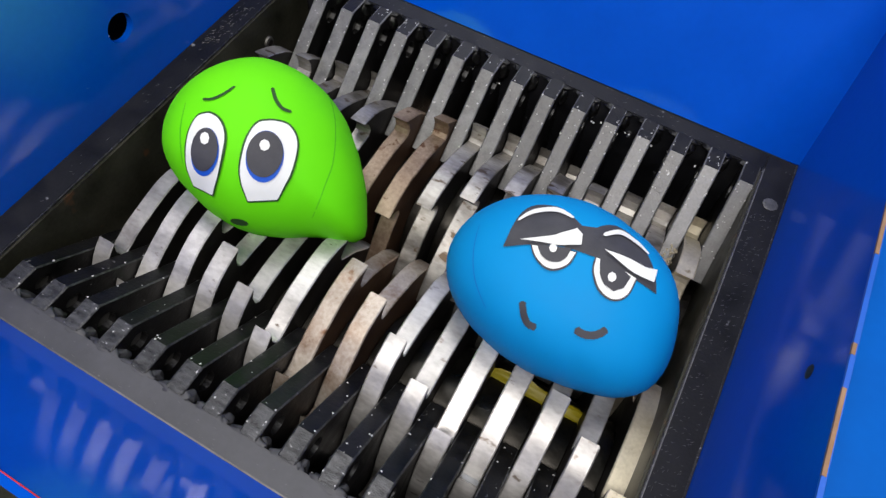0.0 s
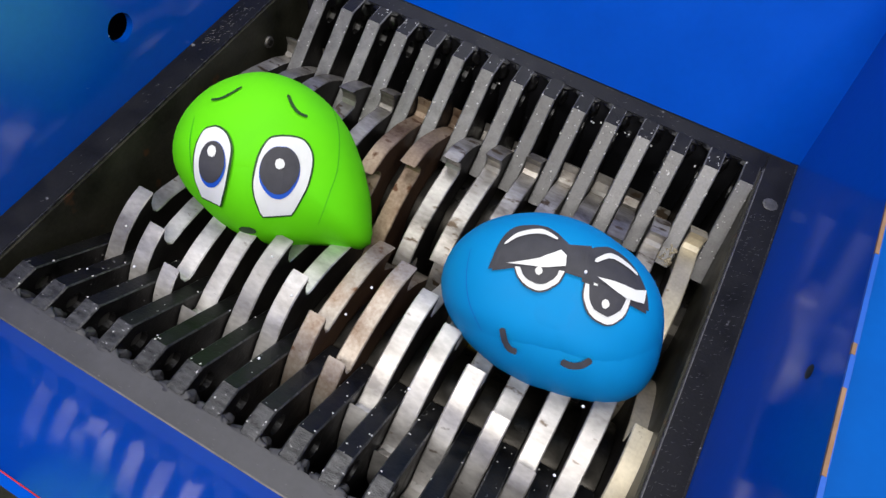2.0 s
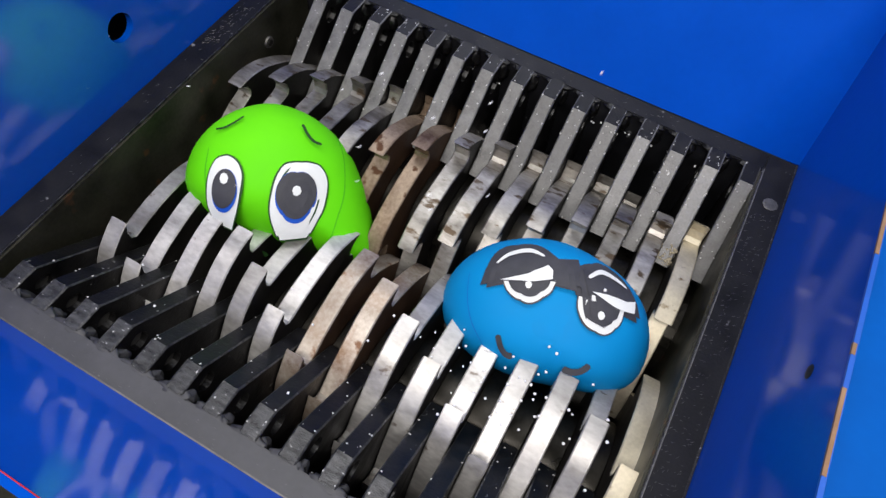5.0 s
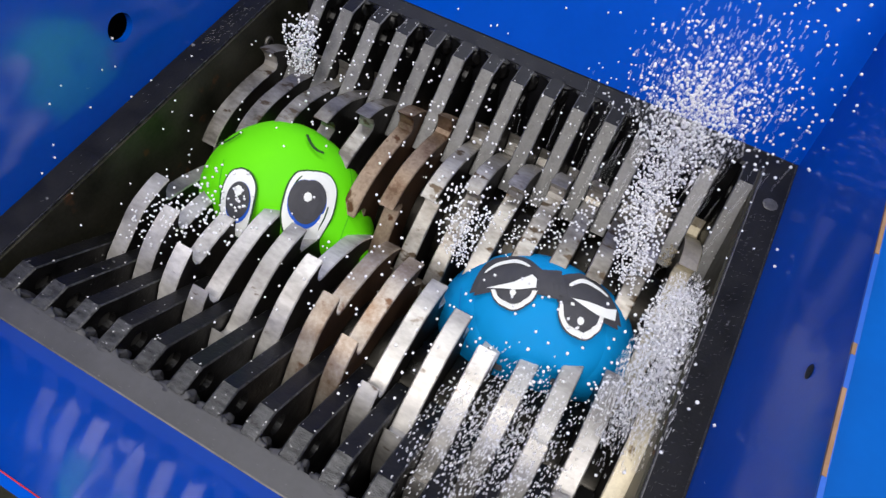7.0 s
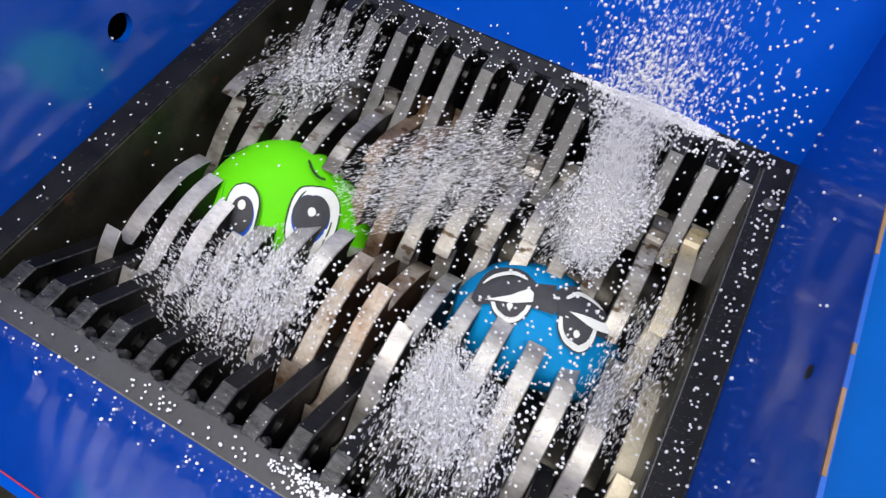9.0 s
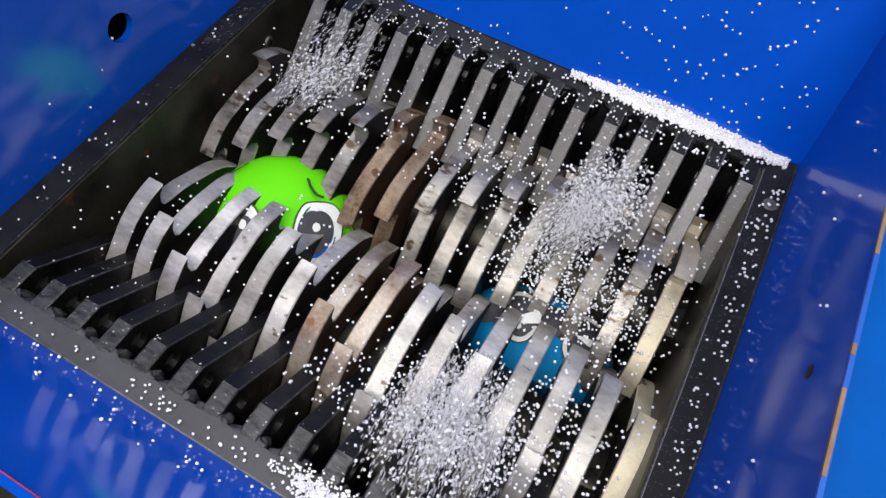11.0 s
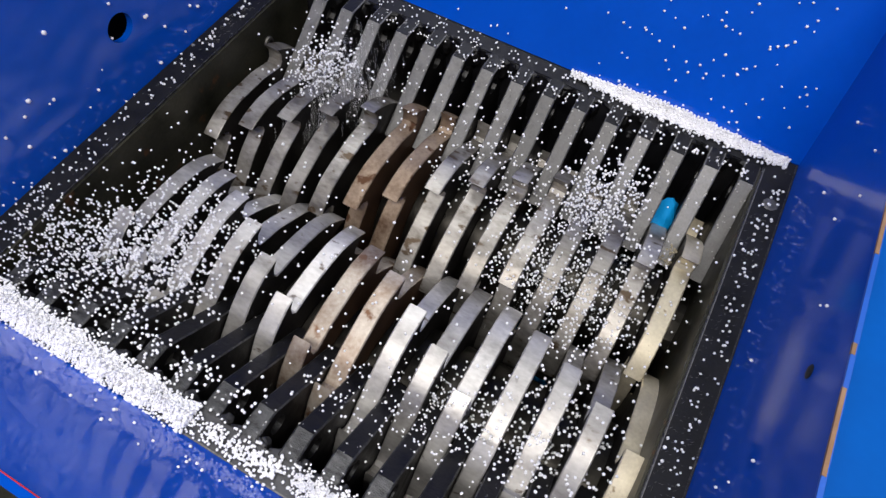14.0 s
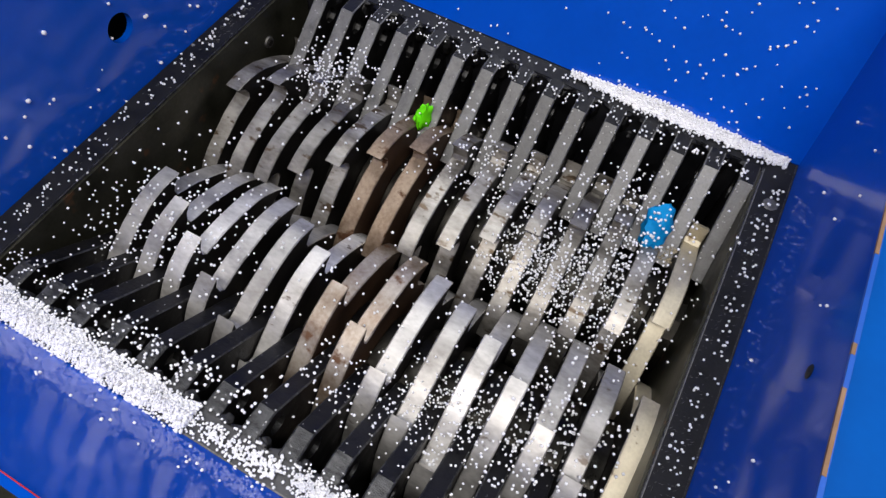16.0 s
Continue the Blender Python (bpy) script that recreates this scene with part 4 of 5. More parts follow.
def all_beads():
    thrown = "white foam beads thrown up from the cutters"
    heap = "white foam beads lying in a loose heap on the rim"
    loose = "single white foam beads scattered over dark steel"
    cling = "single white foam beads clinging to blue paint"

    def cloud(seed, start, stop, sway, *legs, label=thrown, path=(), step=0.1):
        pts = plume(seed, *legs)
        c = pts.mean(axis=0)
        beads("bead_cloud", label, pts, seed, spray(c, start, stop, sway, step, seed, path), c)

    def gust(seed, start, stop, swing, *legs, path=()):
        """A fast part of a plume: it beats along its leg five times a second."""
        for sign in (1, -1):
            pts = plume(seed + (100 if sign > 0 else 200), *[(a, b, ra, rb, int(n * 2.4), thin) for a, b, ra, rb, n, thin in legs])
            c = Vector(pts.mean(axis=0))
            along = (Vector(legs[0][1]) - Vector(legs[0][0])).normalized() * swing * 0.7 * sign
            low = Vector((c.x * 0.7, c.y * 0.2, DEEP))
            rows = [(0, low, 0), (start - 0.25, low, 0)]
            k = 0
            while start + 0.1 * k < min(stop, 15.97):
                t = start + 0.1 * k
                shift = Vector([float(np.interp(t, [q[0] for q in path], [q[1 + i] for q in path])) if path else 0.0 for i in range(3)])
                rows.append((round(t, 2), c + shift + along * (1 if k % 2 else -1), 0))
                k += 1
            rows += [(stop + 0.4, low, 0), (16, low, 0)] if stop < 15.5 else [(16, c, 0)]
            beads("bead_cloud", thrown, pts, seed, rows, c, 0.66, (OCTA_V, OCTA_F))

    def settle(name, label, seed, pts, start, arrive, via=None, size=1.0, under=None):
        c = pts.mean(axis=0)
        if under:
            c = Vector(c)
            low = c + Vector(under)
            beads(name, label, pts, seed, [(0, low, 0), (start, low, 0), (arrive, c, 0), (arrive + 0.1, c, 0), (16, c, 0)], c, size)
            return
        beads(name, label, pts, seed, at_rest(c, start, arrive, via), c, size)

    # the first few hopping beads
    cloud(1, 1.6, 6.4, 0.006, ((-0.12, -0.09, 0.0), (0.12, -0.05, 0.012), 0.02, 0.03, 12, 1), step=0.25)
    cloud(2, 3.1, 6.6, 0.004, ((0.05, -0.06, -0.01), (0.12, -0.05, -0.01), 0.012, 0.012, 60, 1), step=0.25)
    cloud(3, 3.0, 6.6, 0.006, ((-0.1, 0.0, 0.02), (0.1, 0.06, 0.03), 0.03, 0.03, 14, 1), step=0.25)
    # fountain beside the blue toy, up over the back panel
    glide = ((6, 0.012, 0, -0.012), (7, 0.004, 0, 0), (8, -0.02, 0, 0), (9.5, -0.022, 0.004, 0.004))
    cloud(11, 6.7, 9.7, 0.003, ((0.114, 0.03, -0.012), (0.1052, 0.0684, 0.012), 0.005, 0.007, 798, 1), path=glide)
    cloud(12, 6.65, 9.8, 0.003, ((0.1052, 0.0684, 0.012), (0.102, 0.1, 0.058), 0.005, 0.015, 950, 1.1), ((0.104, 0.11, 0.05), (0.11, 0.12, 0.085), 0.03, 0.032, 220, 1), path=glide)
    cloud(13, 6.0, 10.2, 0.003, ((0.06, 0.125, 0.02), (0.16, 0.13, 0.03), 0.013, 0.016, 320, 1))
    cloud(14, 6.7, 8.5, 0.003, ((0.1435, 0.033, -0.004), (0.1445, -0.004, -0.008), 0.005, 0.008, 798, 1))
    cloud(15, 6.2, 7.6, 0.003, ((0.128, -0.05, -0.022), (0.142, -0.01, -0.01), 0.008, 0.01, 240, 1))
    cloud(16, 7.5, 9.7, 0.003, ((0.09, 0.034, -0.012), (0.094, 0.075, 0.004), 0.006, 0.009, 798, 1))
    cloud(37, 5.6, 6.85, 0.004, ((0.06, 0.11, 0.05), (0.14, 0.12, 0.09), 0.03, 0.03, 240, 1))
    # jet out of the green toy's tail
    cloud(17, 7.1, 8.3, 0.003, ((-0.0253, -0.0098, 0.01), (0.0106, 0.0291, 0.03), 0.002, 0.0085, 988, 0.9))
    cloud(36, 7.7, 8.8, 0.003, ((0.008, 0.027, 0.028), (0.0422, 0.0674, 0.034), 0.008, 0.015, 800, 1.2))
    cloud(18, 6.0, 7.4, 0.003, ((0.034, 0.006, -0.016), (0.026, 0.03, 0.0), 0.003, 0.01, 330, 1))
    cloud(151, 6.0, 7.4, 0.003, ((0.04, 0.03, -0.02), (0.1, 0.06, -0.01), 0.01, 0.012, 260, 1))
    # spill over the front cutters
    cloud(19, 6.1, 7.4, 0.003, ((-0.115, -0.07, -0.012), (-0.08, -0.04, -0.008), 0.008, 0.012, 230, 1))
    cloud(20, 7.05, 9.9, 0.003, ((-0.095, -0.079, -0.012), (-0.05, -0.065, -0.006), 0.012, 0.014, 520, 1), path=((6.7, 0, 0, 0), (8, 0.008, 0, 0), (9.5, 0.024, -0.006, 0)))
    cloud(21, 7.9, 10.0, 0.003, ((-0.05, -0.08, -0.006), (-0.015, -0.06, -0.004), 0.01, 0.012, 420, 1))
    cloud(38, 7.6, 10.4, 0.003, ((0.052, -0.05, -0.018), (0.07, -0.085, -0.004), 0.007, 0.012, 700, 1))
    cloud(22, 7.6, 12.7, 0.003, ((0.074, -0.08, -0.004), (0.07, -0.1, 0.004), 0.016, 0.02, 300, 1))
    cloud(23, 8.6, 12.0, 0.003, ((0.06, -0.08, -0.006), (0.09, -0.09, 0.0), 0.012, 0.016, 300, 1))
    # puffs that keep coming up behind the back cutters
    cloud(24, 6.1, 7.9, 0.003, ((-0.112, 0.062, -0.008), (-0.118, 0.078, 0.012), 0.004, 0.006, 494, 1))
    cloud(25, 7.3, 16, 0.0025, ((-0.112, 0.056, -0.014), (-0.08, 0.07, 0.0), 0.008, 0.012, 160, 1), ((-0.1, 0.064, -0.006), (-0.09, 0.072, 0.0), 0.009, 0.01, 90, 1))
    cloud(26, 8.0, 14.4, 0.0025, ((0.074, 0.05, -0.018), (0.09, 0.075, -0.004), 0.008, 0.01, 340, 1), ((0.082, 0.06, -0.01), (0.085, 0.085, 0.006), 0.012, 0.012, 247, 1))
    cloud(27, 12.6, 14.2, 0.003, ((-0.1, 0.068, -0.004), (-0.098, 0.076, 0.008), 0.007, 0.01, 150, 1))
    # haze over the cutters
    cloud(28, 6.0, 10.0, 0.004, ((-0.13, -0.05, 0.0), (0.14, -0.03, 0.0), 0.03, 0.03, 330, 1), ((-0.12, 0.06, 0.0), (0.14, 0.06, 0.0), 0.02, 0.024, 330, 1), label=loose)
    cloud(29, 7.0, 10.2, 0.004, ((-0.03, 0.02, -0.012), (0.13, 0.03, -0.012), 0.016, 0.02, 420, 1), ((0.0, -0.06, -0.01), (0.14, -0.06, -0.01), 0.016, 0.018, 420, 1), label=loose)
    cloud(30, 9.6, 16, 0.0015, ((-0.13, -0.05, -0.004), (0.14, -0.04, -0.006), 0.022, 0.022, 260, 1), ((-0.12, 0.06, -0.008), (0.14, 0.06, -0.008), 0.016, 0.018, 380, 1), ((0.05, 0.02, -0.03), (0.13, 0.0, -0.03), 0.012, 0.014, 420, 1), label=loose, step=0.5)
    cloud(31, 9.4, 16, 0.001, ((0.05, -0.09, -0.012), (0.13, -0.085, -0.012), 0.01, 0.012, 240, 1), ((0.0, -0.09, -0.01), (0.05, -0.09, -0.008), 0.01, 0.012, 110, 1), label=loose, step=0.5)

    # beads packed in the gaps between the cutters
    cloud(35, 9.3, 16, 0.0012, ((0.04, -0.075, -0.036), (0.13, -0.05, -0.036), 0.013, 0.015, 950, 1), ((0.055, 0.03, -0.03), (0.13, 0.035, -0.03), 0.013, 0.016, 850, 1), ((0.0, 0.06, -0.03), (0.06, 0.06, -0.03), 0.012, 0.014, 260, 1), label=loose, step=0.5)
    # fast, blurred cores of the plumes
    gust(131, 7.75, 9.7, 0.008, ((0.112, 0.035, -0.01), (0.103, 0.085, 0.03), 0.005, 0.01, 1500, 1), path=glide)
    gust(132, 6.75, 9.7, 0.008, ((0.103, 0.085, 0.028), (0.104, 0.112, 0.075), 0.01, 0.022, 450, 1.2), path=glide)
    gust(133, 7.75, 9.7, 0.008, ((0.09, 0.035, -0.012), (0.094, 0.075, 0.006), 0.007, 0.01, 1500, 1))
    gust(134, 6.75, 8.5, 0.007, ((0.1435, 0.036, -0.004), (0.143, -0.045, -0.01), 0.006, 0.01, 1000, 1))
    gust(148, 6.55, 7.9, 0.004, ((0.088, -0.1, -0.008), (0.096, -0.06, -0.012), 0.017, 0.017, 550, 1))
    gust(135, 7.15, 8.25, 0.008, ((-0.0253, -0.0098, 0.01), (0.0106, 0.0291, 0.03), 0.002, 0.008, 2000, 0.8))
    gust(136, 7.75, 8.35, 0.01, ((0.004, 0.024, 0.028), (0.042, 0.067, 0.042), 0.008, 0.016, 1300, 1.2))
    gust(137, 7.65, 10.45, 0.008, ((0.05, -0.05, -0.018), (0.062, -0.078, -0.008), 0.007, 0.009, 600, 1))
    gust(138, 7.95, 12.35, 0.008, ((0.07, -0.065, -0.01), (0.074, -0.1, 0.004), 0.012, 0.017, 950, 1))
    gust(139, 8.05, 12.95, 0.007, ((0.072, 0.04, -0.02), (0.088, 0.078, -0.002), 0.008, 0.011, 750, 1))
    gust(140, 11.05, 13.75, 0.006, ((0.088, 0.01, -0.024), (0.1, 0.064, -0.01), 0.009, 0.012, 500, 1))
    cloud(150, 13.9, 16, 0.002, ((0.06, 0.02, -0.03), (0.12, 0.06, -0.012), 0.012, 0.014, 420, 1), ((0.09, 0.05, -0.016), (0.1, 0.09, -0.004), 0.012, 0.012, 120, 1))
    gust(141, 7.55, 9.95, 0.007, ((-0.1, -0.07, -0.012), (-0.05, -0.085, -0.004), 0.013, 0.014, 420, 1), path=((6.7, 0, 0, 0), (8, 0.006, 0, 0), (9.5, 0.016, -0.004, 0)))
    gust(142, 8.05, 9.95, 0.007, ((-0.045, -0.05, -0.01), (-0.03, -0.085, -0.004), 0.01, 0.013, 420, 1))
    gust(143, 8.25, 10.15, 0.008, ((-0.03, 0.01, -0.012), (0.03, 0.06, -0.004), 0.012, 0.016, 1300, 1))
    gust(144, 7.35, 14.05, 0.008, ((-0.108, 0.05, -0.02), (-0.085, 0.084, 0.012), 0.007, 0.012, 260, 1))
    gust(145, 8.05, 9.95, 0.007, ((-0.12, 0.04, -0.014), (-0.1, 0.07, -0.002), 0.01, 0.013, 220, 1))
    gust(146, 8.05, 9.95, 0.007, ((0.13, -0.05, -0.014), (0.14, 0.02, -0.012), 0.009, 0.01, 350, 1))

    # heap along the back rim, built up piece by piece: thin at its ends, full in the middle
    for i, full in enumerate((0.12, 0.35, 0.75, 1.0, 1.0, 0.85, 0.6, 0.4, 0.25)):
        x, x2 = 0.034 + 0.0145 * i, 0.0505 + 0.0145 * i
        settle("bead_heap", heap, 40 + i, drift(40 + i, (x, HY - 0.004, -0.0005), (x2, HY - 0.004, -0.0005), 0.0024 + 0.0026 * full, 0.0014 + 0.002 * full, int(720 * full)), 7.2 + 0.12 * i, 8.6 + 0.12 * i, under=(0, 0, -0.018))
        settle("bead_heap", heap, 250 + i, drift(250 + i, (x, HY - 0.0022, 0.0008), (x2, HY - 0.0022, 0.0008), 0.0014 + 0.0028 * full, 0.0012 + 0.0042 * full, int(760 * full)), 8.3 + 0.1 * i, 10.4 + 0.1 * i, under=(0, 0, -0.018))
    settle("bead_scatter", loose, 61, drift(61, (-0.1, HY - 0.008, 0.0), (0.16, HY - 0.008, 0.0), 0.009, 0.0005, 170), 6.6, 7.4, under=(0, 0, -0.018))
    settle("bead_scatter", loose, 62, drift(62, (HX - 0.008, -0.13, 0.0), (HX - 0.008, 0.138, 0.0), 0.007, 0.0003, 130), 7.2, 8.0, under=(0, 0, -0.018))
    settle("bead_scatter", loose, 63, drift(63, (-0.1, 0.12, 0.0), (0.15, 0.12, 0.0), 0.006, 0.0003, 130), 7.6, 8.4)
    n_b = Vector((0, -math.cos(radians(30)), math.sin(radians(30))))
    up_b = Vector((0, math.sin(radians(30)), math.cos(radians(30))))
    settle("bead_scatter", cling, 64, sheet(64, (-0.05, HY + 0.002, 0.003), (0.2, 0, 0), up_b * 0.12, 75, n_b), 6.0, 6.5, under=(0, 0.0026, -0.0015))
    settle("bead_scatter", cling, 65, sheet(65, (0.05, HY + 0.002, 0.003), (0.11, 0, 0), up_b * 0.06, 55, n_b), 7.6, 8.2, under=(0, 0.0026, -0.0015))
    settle("bead_scatter", cling, 66, sheet(66, (HX, -0.12, 0.004), (0, 0.25, 0), (0, 0, 0.09), 16, (-1, 0, 0)), 6.8, 7.4, under=(0.003, 0, 0))
    settle("bead_scatter", cling, 67, sheet(67, (-HX, -0.1, 0.004), (0, 0.16, 0), (0, 0, 0.08), 7, (1, 0, 0)), 6.2, 7.0, under=(-0.003, 0, 0))
    settle("bead_scatter", cling, 68, sheet(68, (-0.15, -HY - 0.001, 0.002), (0.22, 0, 0), (0, -0.012, 0.021), 42, (0, 0.87, 0.5)), 7.0, 7.7, under=(0, -0.0026, -0.0015))
    settle("bead_scatter", loose, 69, drift(69, (-0.15, -HY + 0.006, 0.0), (0.06, -HY + 0.006, 0.0), 0.006, 0.0004, 70), 7.2, 7.9, under=(0, 0, -0.018))
    settle("bead_scatter", loose, 70, drift(70, (-HX + 0.008, -0.12, 0.0), (-HX + 0.008, 0.12, 0.0), 0.008, 0.0003, 26), 6.6, 7.3, under=(0, 0, -0.018))
    # heap on the front rim's near end
    settle("bead_heap", heap, 71, drift(71, (0.028, -HY + 0.008, 0.0), (0.09, -HY + 0.008, 0.0), 0.008, 0.005, 900), 9.3, 10.0, under=(0, 0, -0.018))
    settle("bead_heap", heap, 72, drift(72, (0.015, -HY + 0.009, 0.0), (0.05, -HY + 0.009, 0.0), 0.006, 0.002, 130), 8.4, 9.0, under=(0, 0, -0.018))

    # the burst: heaps along the front rim and beads over the end wall
    src = (-0.09, -0.066, -0.006)
    burst = ((12.8, 0.03, 0.02, 0), (13.05, 0.03, 0.022, 0), (13.5, -0.006, -0.032, -0.004), (13.9, 0.0, -0.036, -0.006))
    x = -0.156
    for i in range(6):
        x2 = x + 0.022
        settle("bead_heap", heap, 80 + i, drift(80 + i, (x, -HY + 0.0062, 0.0), (x2, -HY + 0.0062, 0.0), 0.0078, 0.007, 1900 - 190 * i), 13.05 + 0.03 * i, 13.45 + 0.06 * i, under=(0, 0, -0.018))
        x = x2
    settle("bead_heap", heap, 86, drift(86, (-0.03, -HY + 0.0065, 0.0), (0.02, -HY + 0.0065, 0.0), 0.007, 0.002, 330), 12.9, 13.7, under=(0, 0, -0.018))
    settle("bead_scatter", loose, 87, drift(87, (-0.15, -0.118, 0.0), (0.0, -0.118, 0.0), 0.011, 0.002, 230), 12.9, 13.6, via=src)
    settle("bead_scatter", loose, 88, drift(88, (-HX + 0.008, -0.125, 0.0), (-HX + 0.008, 0.1, 0.0), 0.009, 0.0006, 110), 12.85, 13.4, under=(0, 0, -0.018))
    settle("bead_scatter", cling, 89, sheet(89, (-HX, -0.13, 0.003), (0, 0.2, 0), (0, 0, 0.1), 38, (1, 0, 0)), 12.85, 13.3, size=1.5, under=(-0.005, 0, 0))
    settle("bead_scatter", loose, 90, plume(90, ((-0.13, -0.1, -0.006), (-0.11, 0.0, -0.01), 0.014, 0.016, 100, 1)), 12.8, 13.4, via=src)
    settle("bead_scatter", loose, 91, plume(91, ((-0.125, -0.085, -0.004), (-0.07, -0.06, -0.008), 0.015, 0.016, 200, 1)), 12.9, 13.45, via=src)
    cloud(33, 12.9, 13.8, 0.003, ((-0.085, -0.075, -0.004), (-0.137, -0.124, 0.018), 0.009, 0.014, 1900, 1), path=burst)
    gust(147, 12.85, 13.75, 0.012, ((-0.09, -0.05, -0.006), (-0.135, -0.115, 0.012), 0.01, 0.014, 2200, 0.9), path=burst)
    cloud(34, 13.0, 13.85, 0.004, ((-0.115, -0.098, 0.0), (-0.15, -0.136, 0.012), 0.008, 0.013, 2600, 0.8), path=burst)
    cloud(152, 13.3, 14.4, 0.003, ((-0.15, -0.112, 0.0), (-0.07, -0.088, -0.006), 0.013, 0.015, 1300, 1), ((-0.12, -0.07, -0.01), (-0.07, -0.05, -0.012), 0.012, 0.012, 300, 1))
    # beads that fly past close to the lens and drop into the hopper
    for i, (dx, dy, dz) in enumerate(((-0.05, -0.03, 0.05), (-0.06, 0.03, 0.06), (-0.045, 0.07, 0.05), (-0.02, -0.05, 0.03), (-0.055, 0.0, 0.035), (-0.03, 0.05, 0.03))):
        pts = plume(100 + i, (src, (src[0] + dx * 0.4, src[1] + dy * 0.4, src[2] + dz * 0.4), 0.008, 0.012, 60, 1))
        c = Vector(pts.mean(axis=0))
        d = Vector((dx, dy, dz))
        low = Vector((-0.07, -0.01, DEEP))
        beads("bead_cloud", thrown, pts, 100 + i, [(0, low, 0), (12.55, low, 0), (12.9, c, 0), (13.1, c + d * 0.45 + Vector((0.02, 0.02, 0)), 6), (13.35, c + d * 1.0, 10), (13.7, c + d * 1.05 + Vector((0, 0, -0.03)), 12), (13.9, c + d * 0.6 + Vector((0.02, 0.02, -0.09)), 14), (14.2, low, 0), (16, low, 0)], c, 1.25)


all_beads()

# ---- scraps ----


def scrap(name, mat, label, sx, sy, sz, seed):
    """A crumpled torn flap of fabric."""
    bm = bmesh.new()
    bmesh.ops.create_icosphere(bm, subdivisions=3, radius=1)
    for v in bm.verts:
        k = 1 + 0.3 * noise.noise(v.co * 1.7 + Vector((seed, 0, 0))) + 0.32 * noise.noise(v.co * 4.1 + Vector((0, seed, 0))) + 0.15 * noise.noise(v.co * 9 + Vector((0, 0, seed)))
        v.co = Vector((v.co.x * sx * k, v.co.y * sy * k, v.co.z * sz * k))
    ob = part(name, bm, mat, None)
    smooth_by_angle(ob, 50)
    return tagged(ob, label, "fabric scrap")


blue_scrap = scrap("fabric_scrap", BLUE_CLOTH, "crumpled bright blue fabric scrap caught behind a cutter", 0.008, 0.0145, 0.008, 3.0)
green_scrap = scrap("fabric_scrap", GREEN_CLOTH, "torn lime green fabric scrap caught between steel fingers", 0.0048, 0.0075, 0.0075, 8.0)
yellow_scrap = scrap("plastic_scrap", YELLOW_SCRAP, "yellow plastic scrap lying between the cutters", 0.03, 0.005, 0.0018, 5.0)


def crust():
    bm = bmesh.new()
    rnd = random.Random(5)
    for i in range(70):
        t = rnd.random()
        p = Vector((0.13, 0.078, -0.0295)).lerp(Vector((0.13, 0.069, -0.0365)), t) + Vector((rnd.uniform(-0.0045, 0.0045), rnd.uniform(-0.002, 0.002), rnd.uniform(-0.0006, 0.0012)))
        bmesh.ops.create_icosphere(bm, subdivisions=1, radius=rnd.uniform(0.0005, 0.0012), matrix=Matrix.Translation(p))
    part("crust", bm, CRUST, shredder, "dried tan crust on a finger")
    bm = bmesh.new()
    bmesh.ops.create_icosphere(bm, subdivisions=2, radius=1, matrix=Matrix.Translation((0.1652, 0.1068, 0.0004)) @ Matrix.Diagonal((0.0042, 0.0042, 0.0005, 1)))
    part("paint_spot", bm, FACE_STEEL, shredder, "pale round spot on the rim")
    bm = bmesh.new()
    bmesh.ops.create_icosphere(bm, subdivisions=2, radius=1, matrix=Matrix.Translation((HX - 0.0002, -0.0313, 0.0846)) @ Matrix.Diagonal((0.0005, 0.0028, 0.0026, 1)))
    part("paint_chip", bm, BLACK_STEEL, shredder, "dark chip in the blue paint")


crust()


def bead_motions():
    for ob, rows in MOVES:
        walk(ob, [(t, Matrix.Translation(p) @ pose(0, 0, 0, a * 0.5, 0, a)) for t, p, a in rows])
    away = (0.1, 0.06, DEEP)
    walk(blue_scrap, [(0, pose(*away)), (11.3, pose(*away)), (11.9, pose(0.12, 0.112, -0.06, 20)), (12.5, pose(0.12, 0.104, -0.044, 30)), (14.5, pose(0.119, 0.093, -0.031, 38)), (15.5, pose(0.118, 0.083, -0.022, 42)), (16, pose(0.1178, 0.076, -0.019, 40))])
    away = (-0.04, 0.06, DEEP)
    walk(green_scrap, [(0, pose(*away)), (14.2, pose(*away)), (15.0, pose(-0.038, 0.094, -0.045, 10)), (15.5, pose(-0.036, 0.086, -0.03, 20)), (16, pose(-0.0345, 0.0815, -0.023, 25))])
    walk(yellow_scrap, [(0, pose(0.1, -0.035, -0.045, 35)), (1.2, pose(0.088, -0.031, -0.048, 35)), (2, pose(0.088, -0.02, -0.062, 45)), (3, pose(0.09, -0.01, -0.12, 60, 0, 10)), (4, pose(0.09, -0.01, DEEP, 60, 0, 20)), (16, pose(0.09, -0.01, DEEP, 60, 0, 20))])


# ---- everything that moves ----


def parting(t, height, spread=None):
    """A piece of a stretched print glides over the ball that fits the body best there."""
    if not spread:
        return Matrix()
    sx, sy, rows, patch = spread
    points = np.array([(u, v, height(u, v)) for u, v in patch])
    fit = np.linalg.lstsq(np.c_[2 * points, np.ones(len(points))], (points ** 2).sum(1), rcond=None)[0]
    ball, radius = Vector(fit[:3]) * 0.001, math.sqrt(fit[3] + (fit[:3] ** 2).sum())
    along, up = [float(np.interp(t, [r[0] for r in rows], [r[k] for r in rows])) for k in (1, 2)]
    turn = pose(0, 0, 0, math.degrees(sy * up / radius), math.degrees(sx * along / radius))
    return Matrix.Translation(ball) @ turn @ Matrix.Translation(-ball)


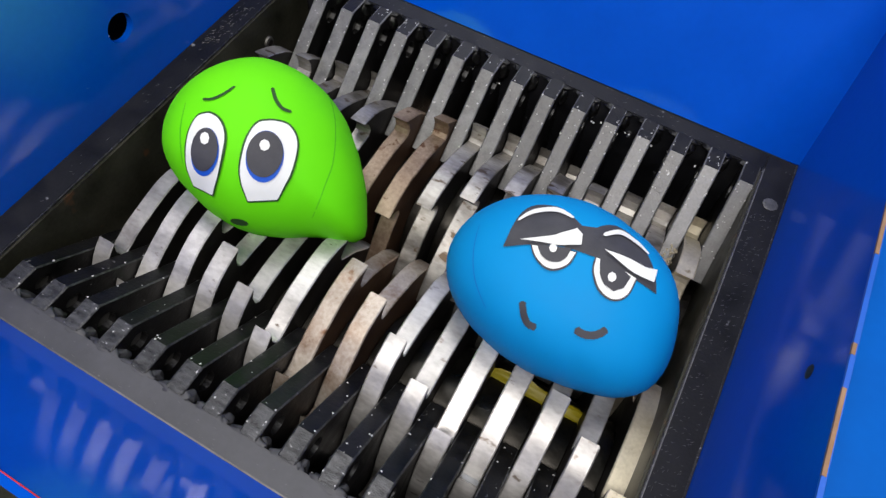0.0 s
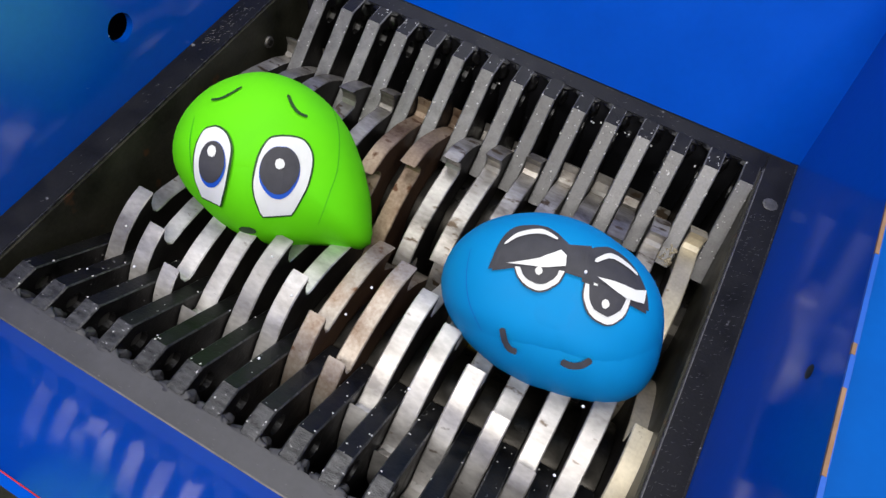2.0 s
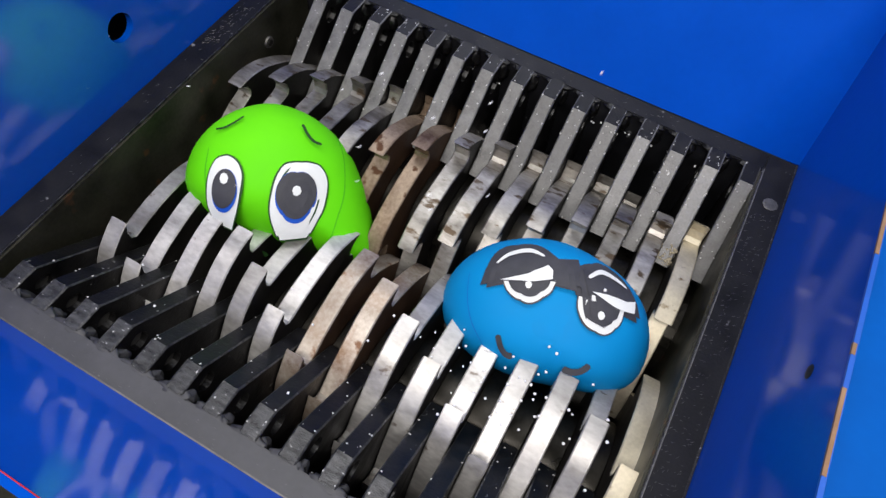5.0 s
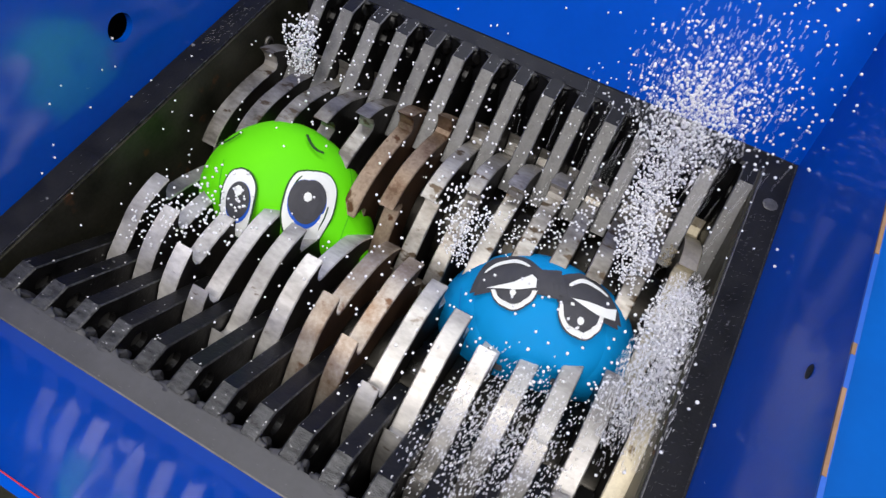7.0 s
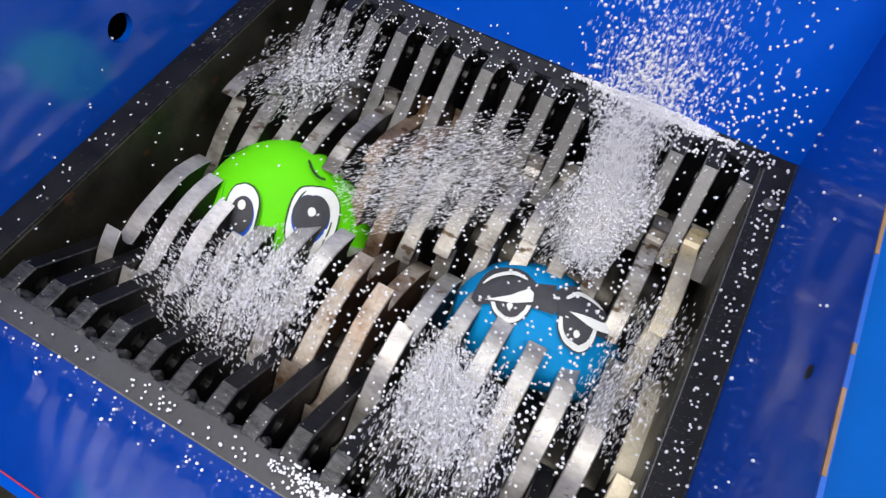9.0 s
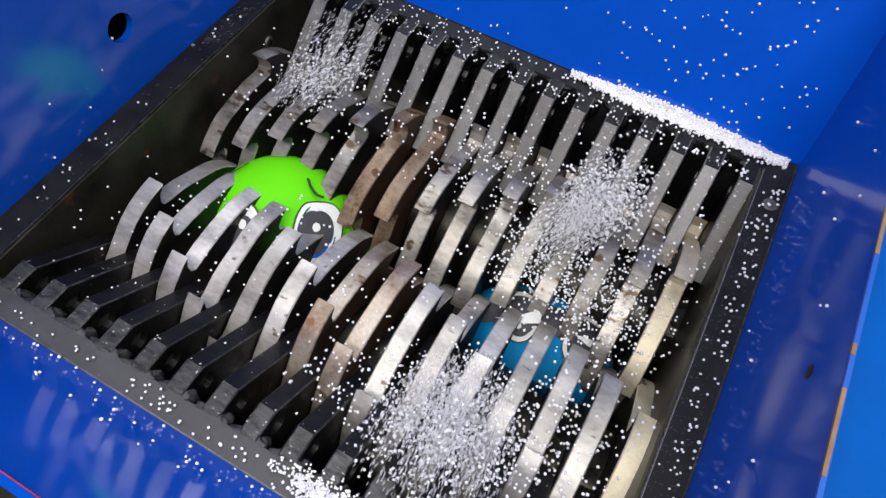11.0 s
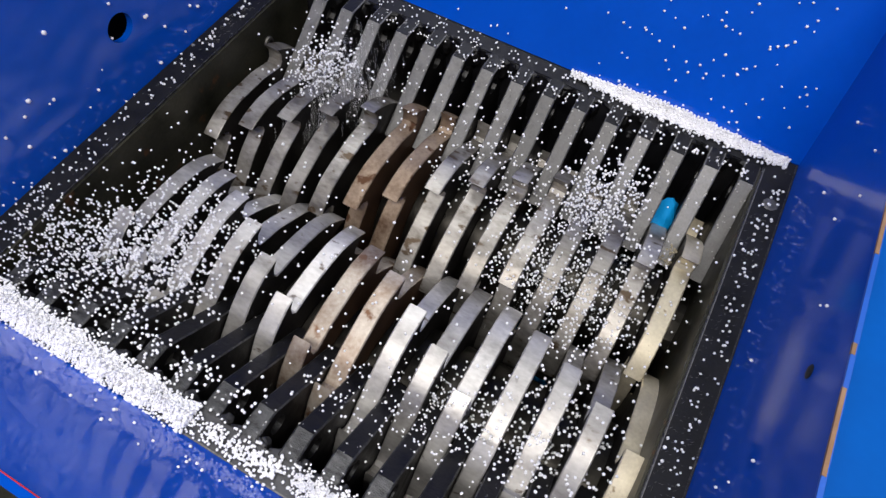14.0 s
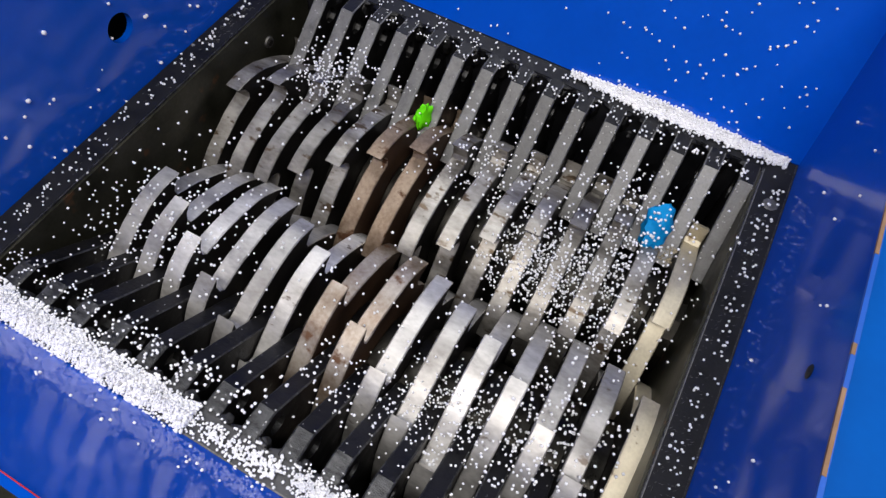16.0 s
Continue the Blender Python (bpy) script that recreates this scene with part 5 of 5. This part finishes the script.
def motions():
    times = [0.5 * i for i in range(33)]
    walk(back_shaft, [(t, pose(0, AXIS_Y, AXIS_Z, 16.54 * (t - 4))) for t in times])
    walk(front_shaft, [(t, pose(0, -AXIS_Y, AXIS_Z, 24 - 14.02 * t)) for t in times])
    # sinking: seconds, shift in millimetres, turn in degrees
    for toy, at, turn, rows in ((green, (-0.0845, -0.0026, 0.0), GREEN_TURN, GREEN_PATH), (blue, (0.0898, -0.0024, 0.0), BLUE_TURN, BLUE_PATH)):
        start = pose(*at, *turn)
        walk(toy, [(t, pose(dx * 0.001, dy * 0.001, dz * 0.001) @ start @ pose(0, 0, 0, ax, ay, az)) for t, dx, dy, dz, ax, ay, az in rows])
    # the cut bellies are drawn down between the cutters ahead of the bodies
    for ob, turn in BELLIES:
        down = pose(0, 0, 0, *turn).inverted() @ Vector((0, 0.75 if turn == BLUE_TURN else 0.35, -1))
        drop = ((0, 0), (1.4, 0), (2.1, 2), (2.5, 6), (3, 14), (3.6, 28)) if turn == BLUE_TURN else ((0, 0), (1.6, 0), (2.4, 2), (3, 9), (3.6, 24))
        walk(ob, [(t, Matrix.Translation(down * d * 0.001)) for t, d in drop + ((6.5, 56), (8, 64), (9, 74), (11.5, 125), (16, 140))])
    for ob, turn in FLANKS:
        down = pose(0, 0, 0, *turn).inverted() @ Vector((0.1, 0.5, -1))
        walk(ob, [(t, Matrix.Translation(down * d * 0.001)) for t, d in ((0, 0), (6.4, 0), (7, 3), (8, 11), (9, 22), (11.5, 60), (16, 80))])
    for ob, outline, rim, depth, rows, *spread in SLIDES:
        reach, height = toy_surface(rim, depth)
        u, v = sum(p[0] for p in outline) / len(outline), sum(p[1] for p in outline) / len(outline)
        out = Vector((u, v, height(u, v))).normalized()
        keys = [(t, pose(0, 0, 0, ax, ay) @ Matrix.Translation(out * bulge * 0.001) @ parting(t, height, *spread)) for t, ax, ay, bulge in rows]
        walk(ob, keys + [(16, keys[-1][1])])
    bead_motions()


GREEN_PATH = [(0, 1.5, 0.7, -1.3, -0.7, -1.1, -0.6), (1.5, 2.0, 2.8, -8.6, -3.1, -2.0, -0.4), (3.5, 0.6, 2.2, -28.3, -3, 0.0, 3), (6.5, 1.7, 5.5, -49.9, -5.0, 1.9, -1.0), (7, 0.7, 6.4, -56.4, -5.6, 2.0, -1.4), (8, 1.7, 3.1, -65.1, -5, 1, -2.2), (9, 4.9, -0.5, -64.2, -4, 1.5, -2.4), (11.5, 5.2, -3.9, -78.9, -1, 1.3, -1.4), (12.5, 5.2, -3.8, -87.5, 0, 1.5, 0.5), (13, 5.2, -3.9, -93.5, 0, 1.5, 1), (13.5, 5.2, -3.9, -99.0, 0, 1.5, 1), (14.2, 1.0, 4.1, -143.0, -5.8, 1.5, 1), (16, 1.0, 4.1, -183.0, -5.8, 1.5, 1)]
BLUE_PATH = [(0, -1.3, -1.1, 1.5, 0.3, 0.5, -0.8), (1.5, -2.8, -1.6, -10.5, 4, 0.8, 0.9), (3.5, -1.9, 2.0, -28.3, 1.9, 3.0, 5), (6.5, -2.3, 2.8, -55.8, 0.4, 4.0, 5.5), (7, -4.3, 1.0, -58.6, 1, 3.6, 5.4), (8, -7.0, -0.3, -62.3, 3, 4.2, 5.4), (9, -5.9, -0.1, -68.4, 6, 4, 3), (11.5, 0.6, 7.4, -101.9, 8, 4.2, -0.7), (12.5, 1.9, 11.4, -120.2, 8, 4.5, -1), (13, 1.9, 12.0, -141.2, 8, 4.5, -1), (14, 1.9, 11.7, -169.3, 8, 4.5, -1), (16, 2.0, 7.6, -196.0, 0.5, 4.5, -1)]
motions()
